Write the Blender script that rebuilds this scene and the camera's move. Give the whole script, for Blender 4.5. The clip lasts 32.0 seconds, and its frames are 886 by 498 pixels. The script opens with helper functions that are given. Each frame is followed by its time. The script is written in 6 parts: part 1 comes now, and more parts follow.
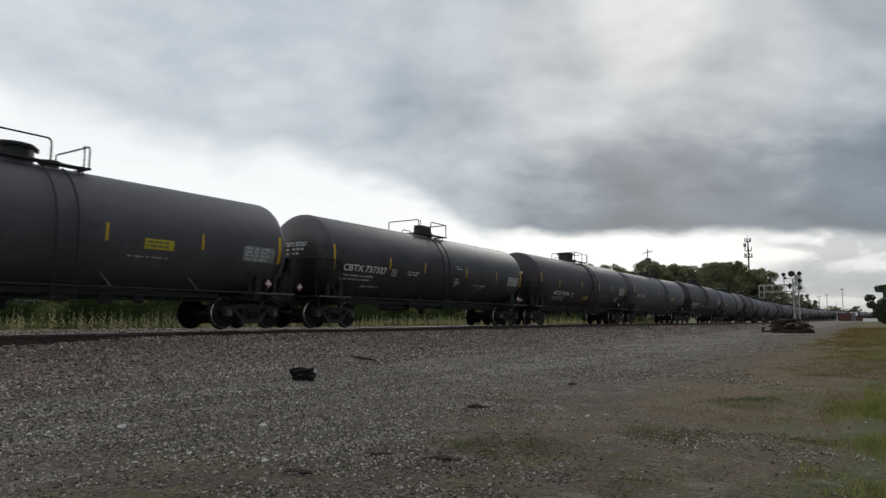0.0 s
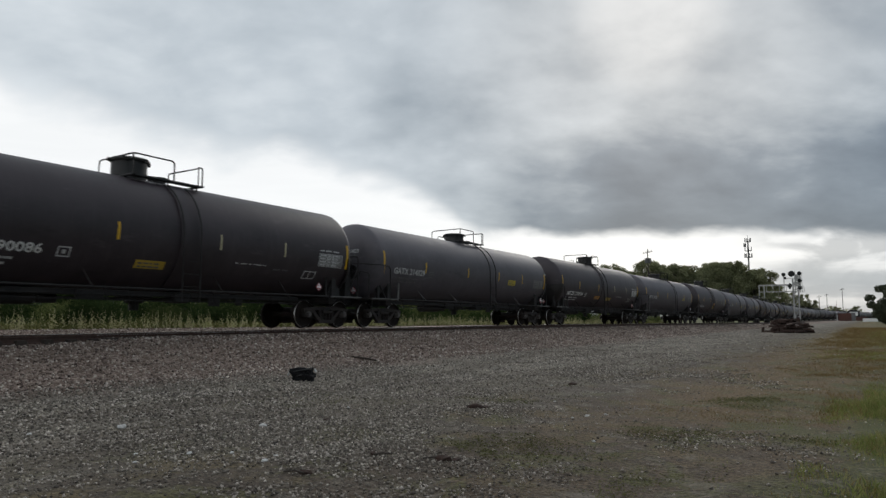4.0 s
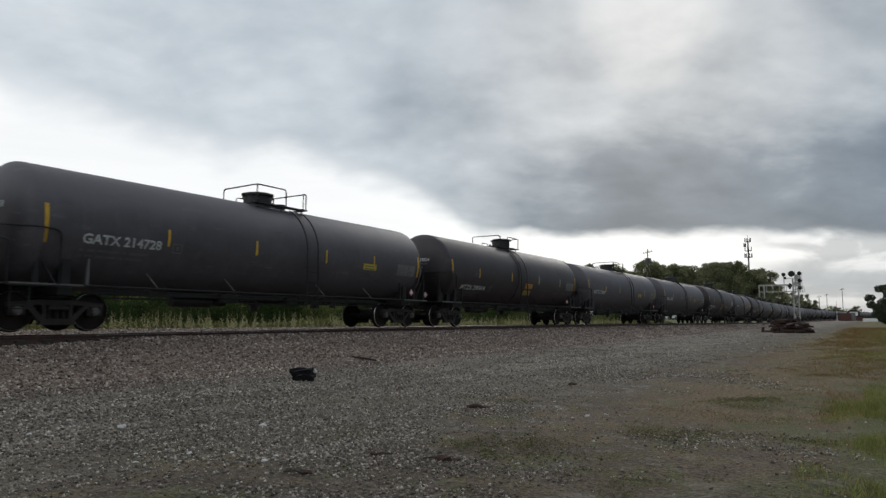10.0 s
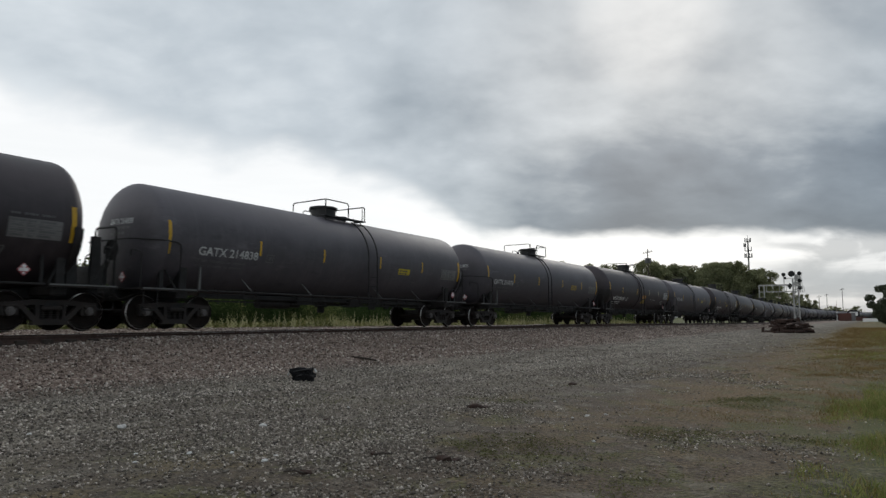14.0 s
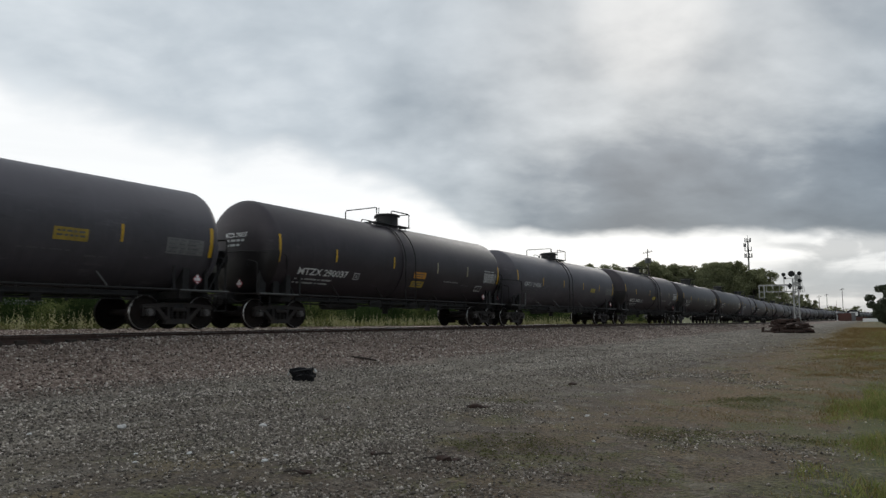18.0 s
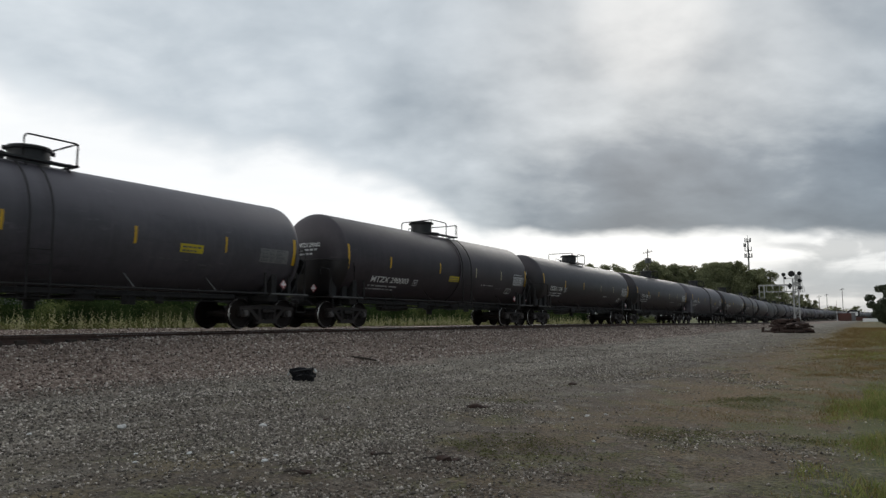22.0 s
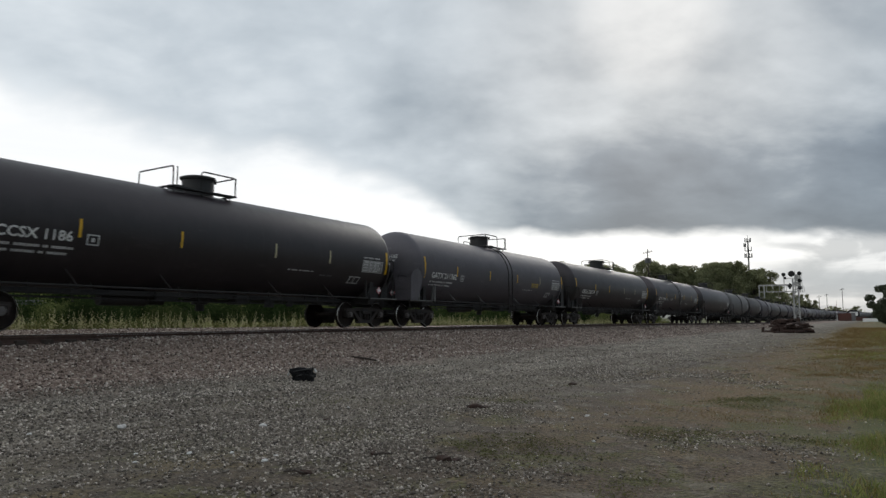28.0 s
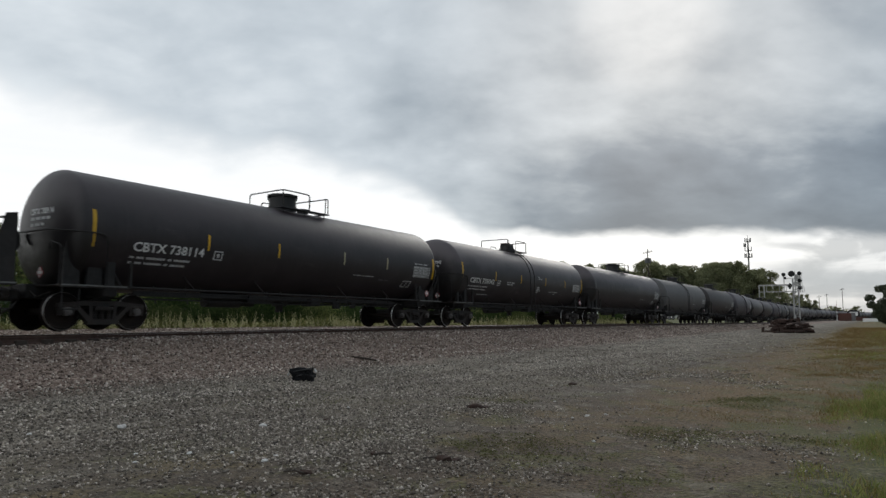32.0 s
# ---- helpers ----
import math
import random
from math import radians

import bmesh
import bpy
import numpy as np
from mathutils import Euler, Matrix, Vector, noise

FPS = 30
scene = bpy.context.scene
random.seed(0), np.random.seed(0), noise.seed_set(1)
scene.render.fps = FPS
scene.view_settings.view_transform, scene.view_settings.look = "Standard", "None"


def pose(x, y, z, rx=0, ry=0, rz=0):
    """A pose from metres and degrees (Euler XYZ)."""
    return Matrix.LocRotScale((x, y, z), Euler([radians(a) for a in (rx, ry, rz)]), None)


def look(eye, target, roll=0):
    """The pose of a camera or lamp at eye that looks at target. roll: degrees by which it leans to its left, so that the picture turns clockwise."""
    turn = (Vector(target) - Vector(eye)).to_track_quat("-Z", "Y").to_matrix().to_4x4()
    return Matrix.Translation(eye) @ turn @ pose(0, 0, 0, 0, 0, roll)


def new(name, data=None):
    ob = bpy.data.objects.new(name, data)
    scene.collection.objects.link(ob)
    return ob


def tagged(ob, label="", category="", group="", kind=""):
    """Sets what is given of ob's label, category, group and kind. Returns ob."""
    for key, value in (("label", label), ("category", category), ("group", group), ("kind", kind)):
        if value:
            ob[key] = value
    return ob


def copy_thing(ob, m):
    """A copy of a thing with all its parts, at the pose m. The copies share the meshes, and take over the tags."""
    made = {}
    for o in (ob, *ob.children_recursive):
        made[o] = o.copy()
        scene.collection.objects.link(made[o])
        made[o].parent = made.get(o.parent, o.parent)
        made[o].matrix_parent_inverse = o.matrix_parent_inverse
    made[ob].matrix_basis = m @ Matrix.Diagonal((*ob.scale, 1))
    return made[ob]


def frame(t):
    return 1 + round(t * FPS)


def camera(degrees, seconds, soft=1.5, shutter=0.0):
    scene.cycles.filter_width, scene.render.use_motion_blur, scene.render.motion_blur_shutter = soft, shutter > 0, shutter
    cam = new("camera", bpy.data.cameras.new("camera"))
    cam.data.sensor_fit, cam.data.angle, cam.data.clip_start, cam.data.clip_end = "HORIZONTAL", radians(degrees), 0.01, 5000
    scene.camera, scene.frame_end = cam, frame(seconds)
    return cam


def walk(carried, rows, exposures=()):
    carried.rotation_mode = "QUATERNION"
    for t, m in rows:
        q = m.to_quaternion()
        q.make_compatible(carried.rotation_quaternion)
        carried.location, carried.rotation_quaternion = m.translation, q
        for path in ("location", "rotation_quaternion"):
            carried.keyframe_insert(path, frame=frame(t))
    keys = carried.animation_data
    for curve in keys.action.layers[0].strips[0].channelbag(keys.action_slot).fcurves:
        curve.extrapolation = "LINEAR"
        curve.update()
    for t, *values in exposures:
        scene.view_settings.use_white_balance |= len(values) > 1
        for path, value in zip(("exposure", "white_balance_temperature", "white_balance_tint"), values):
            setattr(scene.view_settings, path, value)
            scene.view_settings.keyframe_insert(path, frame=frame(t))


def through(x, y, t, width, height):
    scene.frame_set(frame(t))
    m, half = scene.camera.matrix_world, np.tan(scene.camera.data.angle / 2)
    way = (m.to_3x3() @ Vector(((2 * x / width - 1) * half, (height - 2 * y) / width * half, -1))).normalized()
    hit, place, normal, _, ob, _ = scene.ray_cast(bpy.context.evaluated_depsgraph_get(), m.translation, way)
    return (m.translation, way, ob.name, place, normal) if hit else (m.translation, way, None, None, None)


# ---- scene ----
# One place: a single straight track runs along y; the camera stands still beside it on the lot.
EYE = 1.55            # camera above the lot
RAIL = 1.24           # rail head above the lot
TRACK = -17.055       # centre of the track across the lot
GAUGE = 1.511         # between the wheel treads
SPEED, SLOWING = 7.7083, 0.001226
CAR_PITCH = 16.988
YAW, PITCH = 32.62, 5.832

cam = camera(66.87, 32.0, soft=1.4, shutter=0.22)
walk(cam, [(0, pose(0, 0, EYE, 90 + PITCH, 0, YAW)), (32.0, pose(0, 0, EYE, 90 + PITCH, 0, YAW))],
     exposures=[(0, -0.04), (32.0, 0.05)])


# ---- sky and sun ----
class Nodes:
    """A short way to write node trees."""

    def __init__(self, tree):
        self.tree = tree
        tree.nodes.clear()

    def link(self, a, b):
        self.tree.links.new(a, b)

    def put(self, value, socket):
        if isinstance(value, (int, float)):
            socket.default_value = value
        elif isinstance(value, tuple):
            socket.default_value = value if len(value) == len(socket.default_value) else (*value, 1.0)
        else:
            self.link(value, socket)

    def math(self, op, a, b=0.0, c=0.0):
        n = self.tree.nodes.new("ShaderNodeMath")
        n.operation = op
        for v, s in zip((a, b, c), n.inputs):
            self.put(v, s)
        return n.outputs[0]

    def vmath(self, op, a, b=(0.0, 0.0, 0.0)):
        n = self.tree.nodes.new("ShaderNodeVectorMath")
        n.operation = op
        self.put(a, n.inputs[0])
        self.put(b, n.inputs[1])
        return n.outputs["Value"] if op in ("DOT_PRODUCT", "LENGTH") else n.outputs["Vector"]

    def noise(self, vector, scale, detail=4.0, rough=0.55, distortion=0.0):
        n = self.tree.nodes.new("ShaderNodeTexNoise")
        n.inputs["Scale"].default_value, n.inputs["Detail"].default_value = scale, detail
        n.inputs["Roughness"].default_value, n.inputs["Distortion"].default_value = rough, distortion
        if vector is not None:
            self.link(vector, n.inputs["Vector"])
        return n.outputs[0]

    def voronoi(self, vector, scale, feature="F1"):
        n = self.tree.nodes.new("ShaderNodeTexVoronoi")
        n.feature = feature
        n.inputs["Scale"].default_value = scale
        if vector is not None:
            self.link(vector, n.inputs["Vector"])
        return n

    def step(self, value, lo, hi, a=0.0, b=1.0, smooth=True):
        n = self.tree.nodes.new("ShaderNodeMapRange")
        n.interpolation_type = "SMOOTHSTEP" if smooth else "LINEAR"
        n.clamp = True
        self.put(value, n.inputs["Value"])
        for key, v in zip(("From Min", "From Max", "To Min", "To Max"), (lo, hi, a, b)):
            self.put(v, n.inputs[key])
        return n.outputs["Result"]

    def mix(self, fac, a, b, blend="MIX"):
        n = self.tree.nodes.new("ShaderNodeMix")
        n.data_type, n.blend_type = "RGBA", blend
        self.put(fac, n.inputs[0])
        self.put(a, n.inputs[6])
        self.put(b, n.inputs[7])
        return n.outputs[2]

    def ramp(self, value, stops):
        n = self.tree.nodes.new("ShaderNodeValToRGB")
        e = n.color_ramp.elements
        while len(e) < len(stops):
            e.new(0.5)
        for k, (p, c) in zip(e, stops):
            k.position = p
            k.color = (c, c, c, 1) if isinstance(c, (int, float)) else (*c, 1)
        self.put(value, n.inputs[0])
        return n.outputs[0]


def overcast_world():
    world = bpy.data.worlds.new("overcast_sky")
    world.use_nodes = True
    scene.world = world
    N = Nodes(world.node_tree)
    out = N.tree.nodes.new("ShaderNodeOutputWorld")
    coords = N.tree.nodes.new("ShaderNodeTexCoord")
    d = N.vmath("NORMALIZE", coords.outputs["Generated"])
    yaw = radians(YAW)
    ahead = N.vmath("DOT_PRODUCT", d, (-math.sin(yaw), math.cos(yaw), 0.0))
    side = N.vmath("DOT_PRODUCT", d, (math.cos(yaw), math.sin(yaw), 0.0))
    split = N.tree.nodes.new("ShaderNodeSeparateXYZ")
    N.link(d, split.inputs[0])
    z = split.outputs["Z"]
    az = N.math("MULTIPLY", N.math("ARCTAN2", side, ahead), 180 / math.pi)
    el = N.math("MULTIPLY", N.math("ARCSINE", z), 180 / math.pi)
    # cloud layer seen in perspective
    low = N.math("ADD", N.math("MAXIMUM", z, 0.0), 0.42)
    flat = N.tree.nodes.new("ShaderNodeCombineXYZ")
    N.link(N.math("DIVIDE", side, low), flat.inputs[0])
    N.link(N.math("DIVIDE", ahead, low), flat.inputs[1])
    layer = N.vmath("MULTIPLY", flat.outputs[0], (0.8, 1.0, 1.0))
    big = N.noise(layer, 1.7, 3.0, 0.5, 0.2)
    mid = N.noise(layer, 4.2, 6.0, 0.52, 0.2)
    fine = N.noise(layer, 9.0, 4.0, 0.48, 0.1)
    # underside of the dark cloud deck, by compass direction
    edge = N.ramp(N.step(az, -40.0, 40.0, 0.0, 1.0, False), CLOUD_EDGE)
    edge = N.math("ADD", N.math("MULTIPLY", edge, 20.0), N.step(az, -6.0, 6.0, 0.7, 0.0))
    ragged = N.math("MULTIPLY", N.math("SUBTRACT", mid, 0.5), 5.0)
    ragged = N.math("ADD", ragged, N.math("MULTIPLY", N.math("SUBTRACT", fine, 0.5), 4.0))
    ragged = N.math("MULTIPLY", ragged, N.step(az, -14.0, 8.0, 1.0, 0.36))
    above = N.math("SUBTRACT", N.math("ADD", el, ragged), edge)
    soft = N.step(az, -12.0, 8.0, 1.8, 0.6)
    cover = N.step(N.math("DIVIDE", above, soft), -1.0, 1.0)
    # brightness inside the deck
    shade = N.math("ADD", N.math("MULTIPLY", big, 0.22), N.math("MULTIPLY", mid, 0.50))
    shade = N.math("ADD", shade, N.math("MULTIPLY", fine, 0.28))
    heavy = N.math("MULTIPLY", N.step(az, -3.0, 15.0), N.step(N.math("ADD", el, N.math("MULTIPLY", N.math("SUBTRACT", mid, 0.5), 9.0)), 8.0, 19.0, 1.0, 0.0))
    calm = N.math("MULTIPLY", N.math("SUBTRACT", shade, 0.5), N.step(az, -20.0, 15.0, 0.55, 0.80))
    shade = N.math("SUBTRACT", N.math("ADD", calm, N.step(az, -34.0, 24.0, 0.705, 0.545)), N.math("MULTIPLY", heavy, 0.225))
    deck = N.ramp(N.step(shade, 0.25, 0.75, 0.0, 1.0, False),
                  [(0.0, (0.106, 0.146, 0.196)), (0.3, (0.192, 0.244, 0.302)), (0.55, (0.360, 0.415, 0.464)), (0.8, (0.557, 0.615, 0.663)), (1.0, (0.768, 0.820, 0.857))])
    # brighter towards the hidden sun
    sun = N.vmath("DOT_PRODUCT", d, tuple(SUN_WAY))
    glow = N.math("MULTIPLY", N.math("ADD", N.math("MULTIPLY", N.step(sun, 0.94, 1.0), 0.28), N.math("MULTIPLY", N.step(sun, 0.993, 0.9995), 0.55)), N.step(shade, 0.35, 0.6, 0.3, 1.0))
    deck = N.mix(N.math("MULTIPLY", glow, 0.75), deck, (0.93, 0.93, 0.92))
    # open bright strip under the deck, with thin streaks low down
    streak_at = N.tree.nodes.new("ShaderNodeCombineXYZ")
    N.link(N.math("MULTIPLY", az, 0.06), streak_at.inputs[0])
    N.link(N.math("MULTIPLY", el, 0.38), streak_at.inputs[1])
    streak = N.noise(streak_at.outputs[0], 1.3, 5.0, 0.5, 0.4)
    thin = N.math("MULTIPLY", N.step(streak, 0.44, 0.62), N.step(az, 23.0, 31.0, 0.04, 0.4))
    strip = N.mix(thin, (1.0, 1.015, 1.02), (0.36, 0.40, 0.44))
    puff_at = N.tree.nodes.new("ShaderNodeCombineXYZ")
    N.link(N.math("MULTIPLY", az, 0.13), puff_at.inputs[0])
    N.link(N.math("MULTIPLY", el, 0.30), puff_at.inputs[1])
    puff = N.noise(puff_at.outputs[0], 1.5, 5.0, 0.5, 0.3)
    strip = N.mix(N.math("MULTIPLY", N.step(az, 23.0, 29.0), N.step(puff, 0.45, 0.60, 0.05, 0.8)), strip, (0.46, 0.49, 0.52))
    strip = N.mix(N.math("MULTIPLY", N.math("MULTIPLY", N.step(az, 20.0, 28.0), N.step(el, 2.0, 5.2, 1.0, 0.0)), N.step(streak, 0.34, 0.56, 0.45, 0.95)), strip, (0.36, 0.42, 0.48))
    clouds = N.mix(cover, strip, deck)
    sky = N.tree.nodes.new("ShaderNodeTexSky")
    sky.sky_type, sky.sun_disc = "NISHITA", False
    sky.sun_elevation, sky.sun_rotation = radians(SUN_UP), radians(SUN_TURN)
    clear = N.mix(1.0, sky.outputs[0], (0.10, 0.10, 0.10), "MULTIPLY")
    total = N.mix(0.06, clouds, clear)
    back = N.tree.nodes.new("ShaderNodeBackground")
    N.link(total, back.inputs[0])
    back.inputs[1].default_value = 1.0
    N.link(back.outputs[0], out.inputs[0])


SUN_UP = 23.9
SUN_TURN = -(YAW - 17.6)
SUN_WAY = Vector((math.sin(radians(SUN_TURN)) * math.cos(radians(SUN_UP)), math.cos(radians(SUN_TURN)) * math.cos(radians(SUN_UP)), math.sin(radians(SUN_UP))))
CLOUD_EDGE = [(0.0, 0.93), (0.072, 0.791), (0.118, 0.751), (0.166, 0.693), (0.218, 0.66), (0.272, 0.633), (0.329, 0.652), (0.388, 0.604), (0.449, 0.545), (0.51, 0.427), (0.54, 0.371), (0.63, 0.341), (0.688, 0.331), (0.743, 0.339), (0.796, 0.349), (0.845, 0.325), (0.92, 0.285), (1.0, 0.24)]
overcast_world()

sun_lamp = bpy.data.lights.new("sun", "SUN")
sun_lamp.energy, sun_lamp.angle, sun_lamp.color = 0.7, radians(25), (1.0, 0.96, 0.90)
new("sun", sun_lamp).matrix_world = look(tuple(SUN_WAY * 100), (0, 0, 0))


# ---- materials ----
AXIS = 2.50           # tank axis above the rail
def material(name, build, rough=0.7, metal=0.0, spec=0.5):
    m = bpy.data.materials.new(name)
    m.use_nodes = True
    N = Nodes(m.node_tree)
    out = N.tree.nodes.new("ShaderNodeOutputMaterial")
    b = N.tree.nodes.new("ShaderNodeBsdfPrincipled")
    b.inputs["Roughness"].default_value, b.inputs["Metallic"].default_value = rough, metal
    b.inputs["Specular IOR Level"].default_value = spec
    N.link(b.outputs[0], out.inputs[0])
    build(N, b)
    return m


def local(N):
    return N.tree.nodes.new("ShaderNodeTexCoord").outputs["Object"]


def world_place(N):
    return N.tree.nodes.new("ShaderNodeNewGeometry").outputs["Position"]


def island(N):
    return N.tree.nodes.new("ShaderNodeNewGeometry").outputs["Random Per Island"]


def each(N):
    return N.tree.nodes.new("ShaderNodeObjectInfo").outputs["Random"]


def bump(N, b, height, strength=0.3, distance=0.01):
    n = N.tree.nodes.new("ShaderNodeBump")
    n.inputs["Strength"].default_value, n.inputs["Distance"].default_value = strength, distance
    N.link(height, n.inputs["Height"])
    N.link(n.outputs[0], b.inputs["Normal"])


def worn(name, base, dirt, rough=0.6, metal=0.0, grain=6.0, amount=0.6, spec=0.5, streaks=0.0, relief=0.15, lo=0.4, hi=0.75):
    """Paint or metal with stains at two scales and, if asked, run-down streaks."""
    def build(N, b):
        p = local(N)
        n1, n2 = N.noise(p, grain * 0.15, 4.0, 0.6), N.noise(p, grain, 5.0, 0.6)
        f = N.math("MULTIPLY", N.step(N.math("ADD", N.math("MULTIPLY", n1, 0.6), N.math("MULTIPLY", n2, 0.4)), lo, hi), amount)
        c = N.mix(f, base, dirt)
        if streaks:
            run = N.noise(N.vmath("MULTIPLY", p, (0.6, 5.0, 0.35)), 1.6, 5.0, 0.6)
            c = N.mix(N.math("MULTIPLY", N.step(run, 0.48, 0.75), streaks), c, dirt)
        N.link(c, b.inputs["Base Color"])
        N.link(N.step(n2, 0.3, 0.7, rough - 0.08, min(1.0, rough + 0.12)), b.inputs["Roughness"])
        bump(N, b, n2, relief, 0.01)
    return material(name, build, rough, metal, spec)


def tank_paint(name, base, dust, rough, dust_and_skylight=0.0):
    """Tank enamel: road dust and painted-in skylight on the upper half, faint plate-ring joints, run-down streaks."""
    def build(N, b):
        p = local(N)
        n1, n2, n3 = N.noise(p, 0.55, 4.0, 0.6), N.noise(p, 3.5, 6.0, 0.65), N.noise(p, 30.0, 3.0, 0.6)
        run = N.noise(N.vmath("MULTIPLY", p, (0.7, 6.0, 0.3)), 1.2, 5.0, 0.6)
        f = N.step(N.math("ADD", N.math("MULTIPLY", n1, 0.55), N.math("MULTIPLY", n2, 0.45)), 0.36, 0.72)
        f = N.math("ADD", N.math("MULTIPLY", f, 0.34), N.math("MULTIPLY", N.step(run, 0.45, 0.8), 0.16))
        tint = N.step(each(N), 0.0, 1.0, 0.75, 1.3, False)
        c = N.mix(N.math("MULTIPLY", f, tint), base, dust)
        moved = N.tree.nodes.new("ShaderNodeVectorMath")
        moved.operation = "SCALE"
        moved.inputs[0].default_value = (17.0, 41.0, 9.0)
        N.link(each(N), moved.inputs["Scale"])
        q = N.vmath("ADD", p, moved.outputs[0])
        smear = N.noise(N.vmath("MULTIPLY", q, (1.0, 0.55, 2.2)), 1.3, 6.0, 0.72)
        c = N.mix(N.step(smear, 0.57, 0.78, 0.0, 0.5), c, tuple(v * 1.5 for v in dust))
        c = N.mix(N.step(smear, 0.44, 0.28, 0.0, 0.7), c, tuple(v * 0.6 for v in base))
        if dust_and_skylight:
            # paler above an uneven line: dust, plus sky light put into the colour
            line_wobble = N.noise(N.vmath("MULTIPLY", q, (1.0, 0.5, 0.2)), 1.1, 4.0, 0.6)
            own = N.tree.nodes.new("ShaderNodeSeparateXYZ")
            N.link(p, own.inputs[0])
            level = N.math("ADD", own.outputs["Z"], N.math("MULTIPLY", N.math("SUBTRACT", line_wobble, 0.5), 1.2))
            c = N.mix(N.math("MULTIPLY", N.step(level, AXIS + 0.1, AXIS + 0.8), dust_and_skylight), c, dust)
        N.link(c, b.inputs["Base Color"])
        N.link(N.math("ADD", N.math("MULTIPLY", n2, 0.22), rough - 0.08), b.inputs["Roughness"])
        bump(N, b, N.math("ADD", N.math("MULTIPLY", n3, 0.25), N.math("MULTIPLY", n1, 1.0)), 0.10, 0.03)
    return material(name, build, rough, 0.0, 0.5)


def plain(name, base, vary=0.25, rough=0.6, metal=0.0, grain=12.0, spec=0.5):
    dark = tuple(v * (1 - vary) for v in base)
    return worn(name, base, dark, rough, metal, grain, 1.0, spec)


def chips(name, colours, rough=0.85, vary=0.3):
    """Loose pieces: each takes its own shade."""
    def build(N, b):
        r = island(N)
        c = N.ramp(r, [(i / (len(colours) - 1), k) for i, k in enumerate(colours)])
        n = N.noise(world_place(N), 60.0, 4.0, 0.6)
        big = N.noise(world_place(N), 0.5, 4.0, 0.6)
        c = N.mix(N.step(n, 0.3, 0.7, 0.0, vary), c, (0.03, 0.028, 0.026))
        c = N.mix(N.step(big, 0.4, 0.65, 0.0, 0.3), c, (0.15, 0.125, 0.105))
        rut = N.noise(N.vmath("MULTIPLY", world_place(N), (0.62, 0.055, 0.0)), 1.0, 4.0, 0.6, 0.3)
        c = N.mix(N.step(rut, 0.46, 0.60, 0.0, 0.45), c, N.mix(0.5, c, (0.085, 0.066, 0.051)))
        N.link(c, b.inputs["Base Color"])
        bump(N, b, n, 0.4, 0.01)
    return material(name, build, rough, 0.0, 0.3)


def leafy(name, colours, through=0.4, patchy=0.5):
    """Leaves: matt on top, with light passing through them."""
    m = bpy.data.materials.new(name)
    m.use_nodes = True
    N = Nodes(m.node_tree)
    out = N.tree.nodes.new("ShaderNodeOutputMaterial")
    c = N.ramp(island(N), [(i / (len(colours) - 1), k) for i, k in enumerate(colours)])
    n = N.noise(world_place(N), 0.35, 3.0, 0.6)
    c = N.mix(N.step(n, 0.35, 0.7, 0.0, patchy), c, tuple(v * 0.6 for v in colours[0]))
    d, t, mix = (N.tree.nodes.new(k) for k in ("ShaderNodeBsdfDiffuse", "ShaderNodeBsdfTranslucent", "ShaderNodeMixShader"))
    N.link(c, d.inputs["Color"])
    N.link(c, t.inputs["Color"])
    mix.inputs[0].default_value = through
    N.link(d.outputs[0], mix.inputs[1])
    N.link(t.outputs[0], mix.inputs[2])
    N.link(mix.outputs[0], out.inputs[0])
    return m


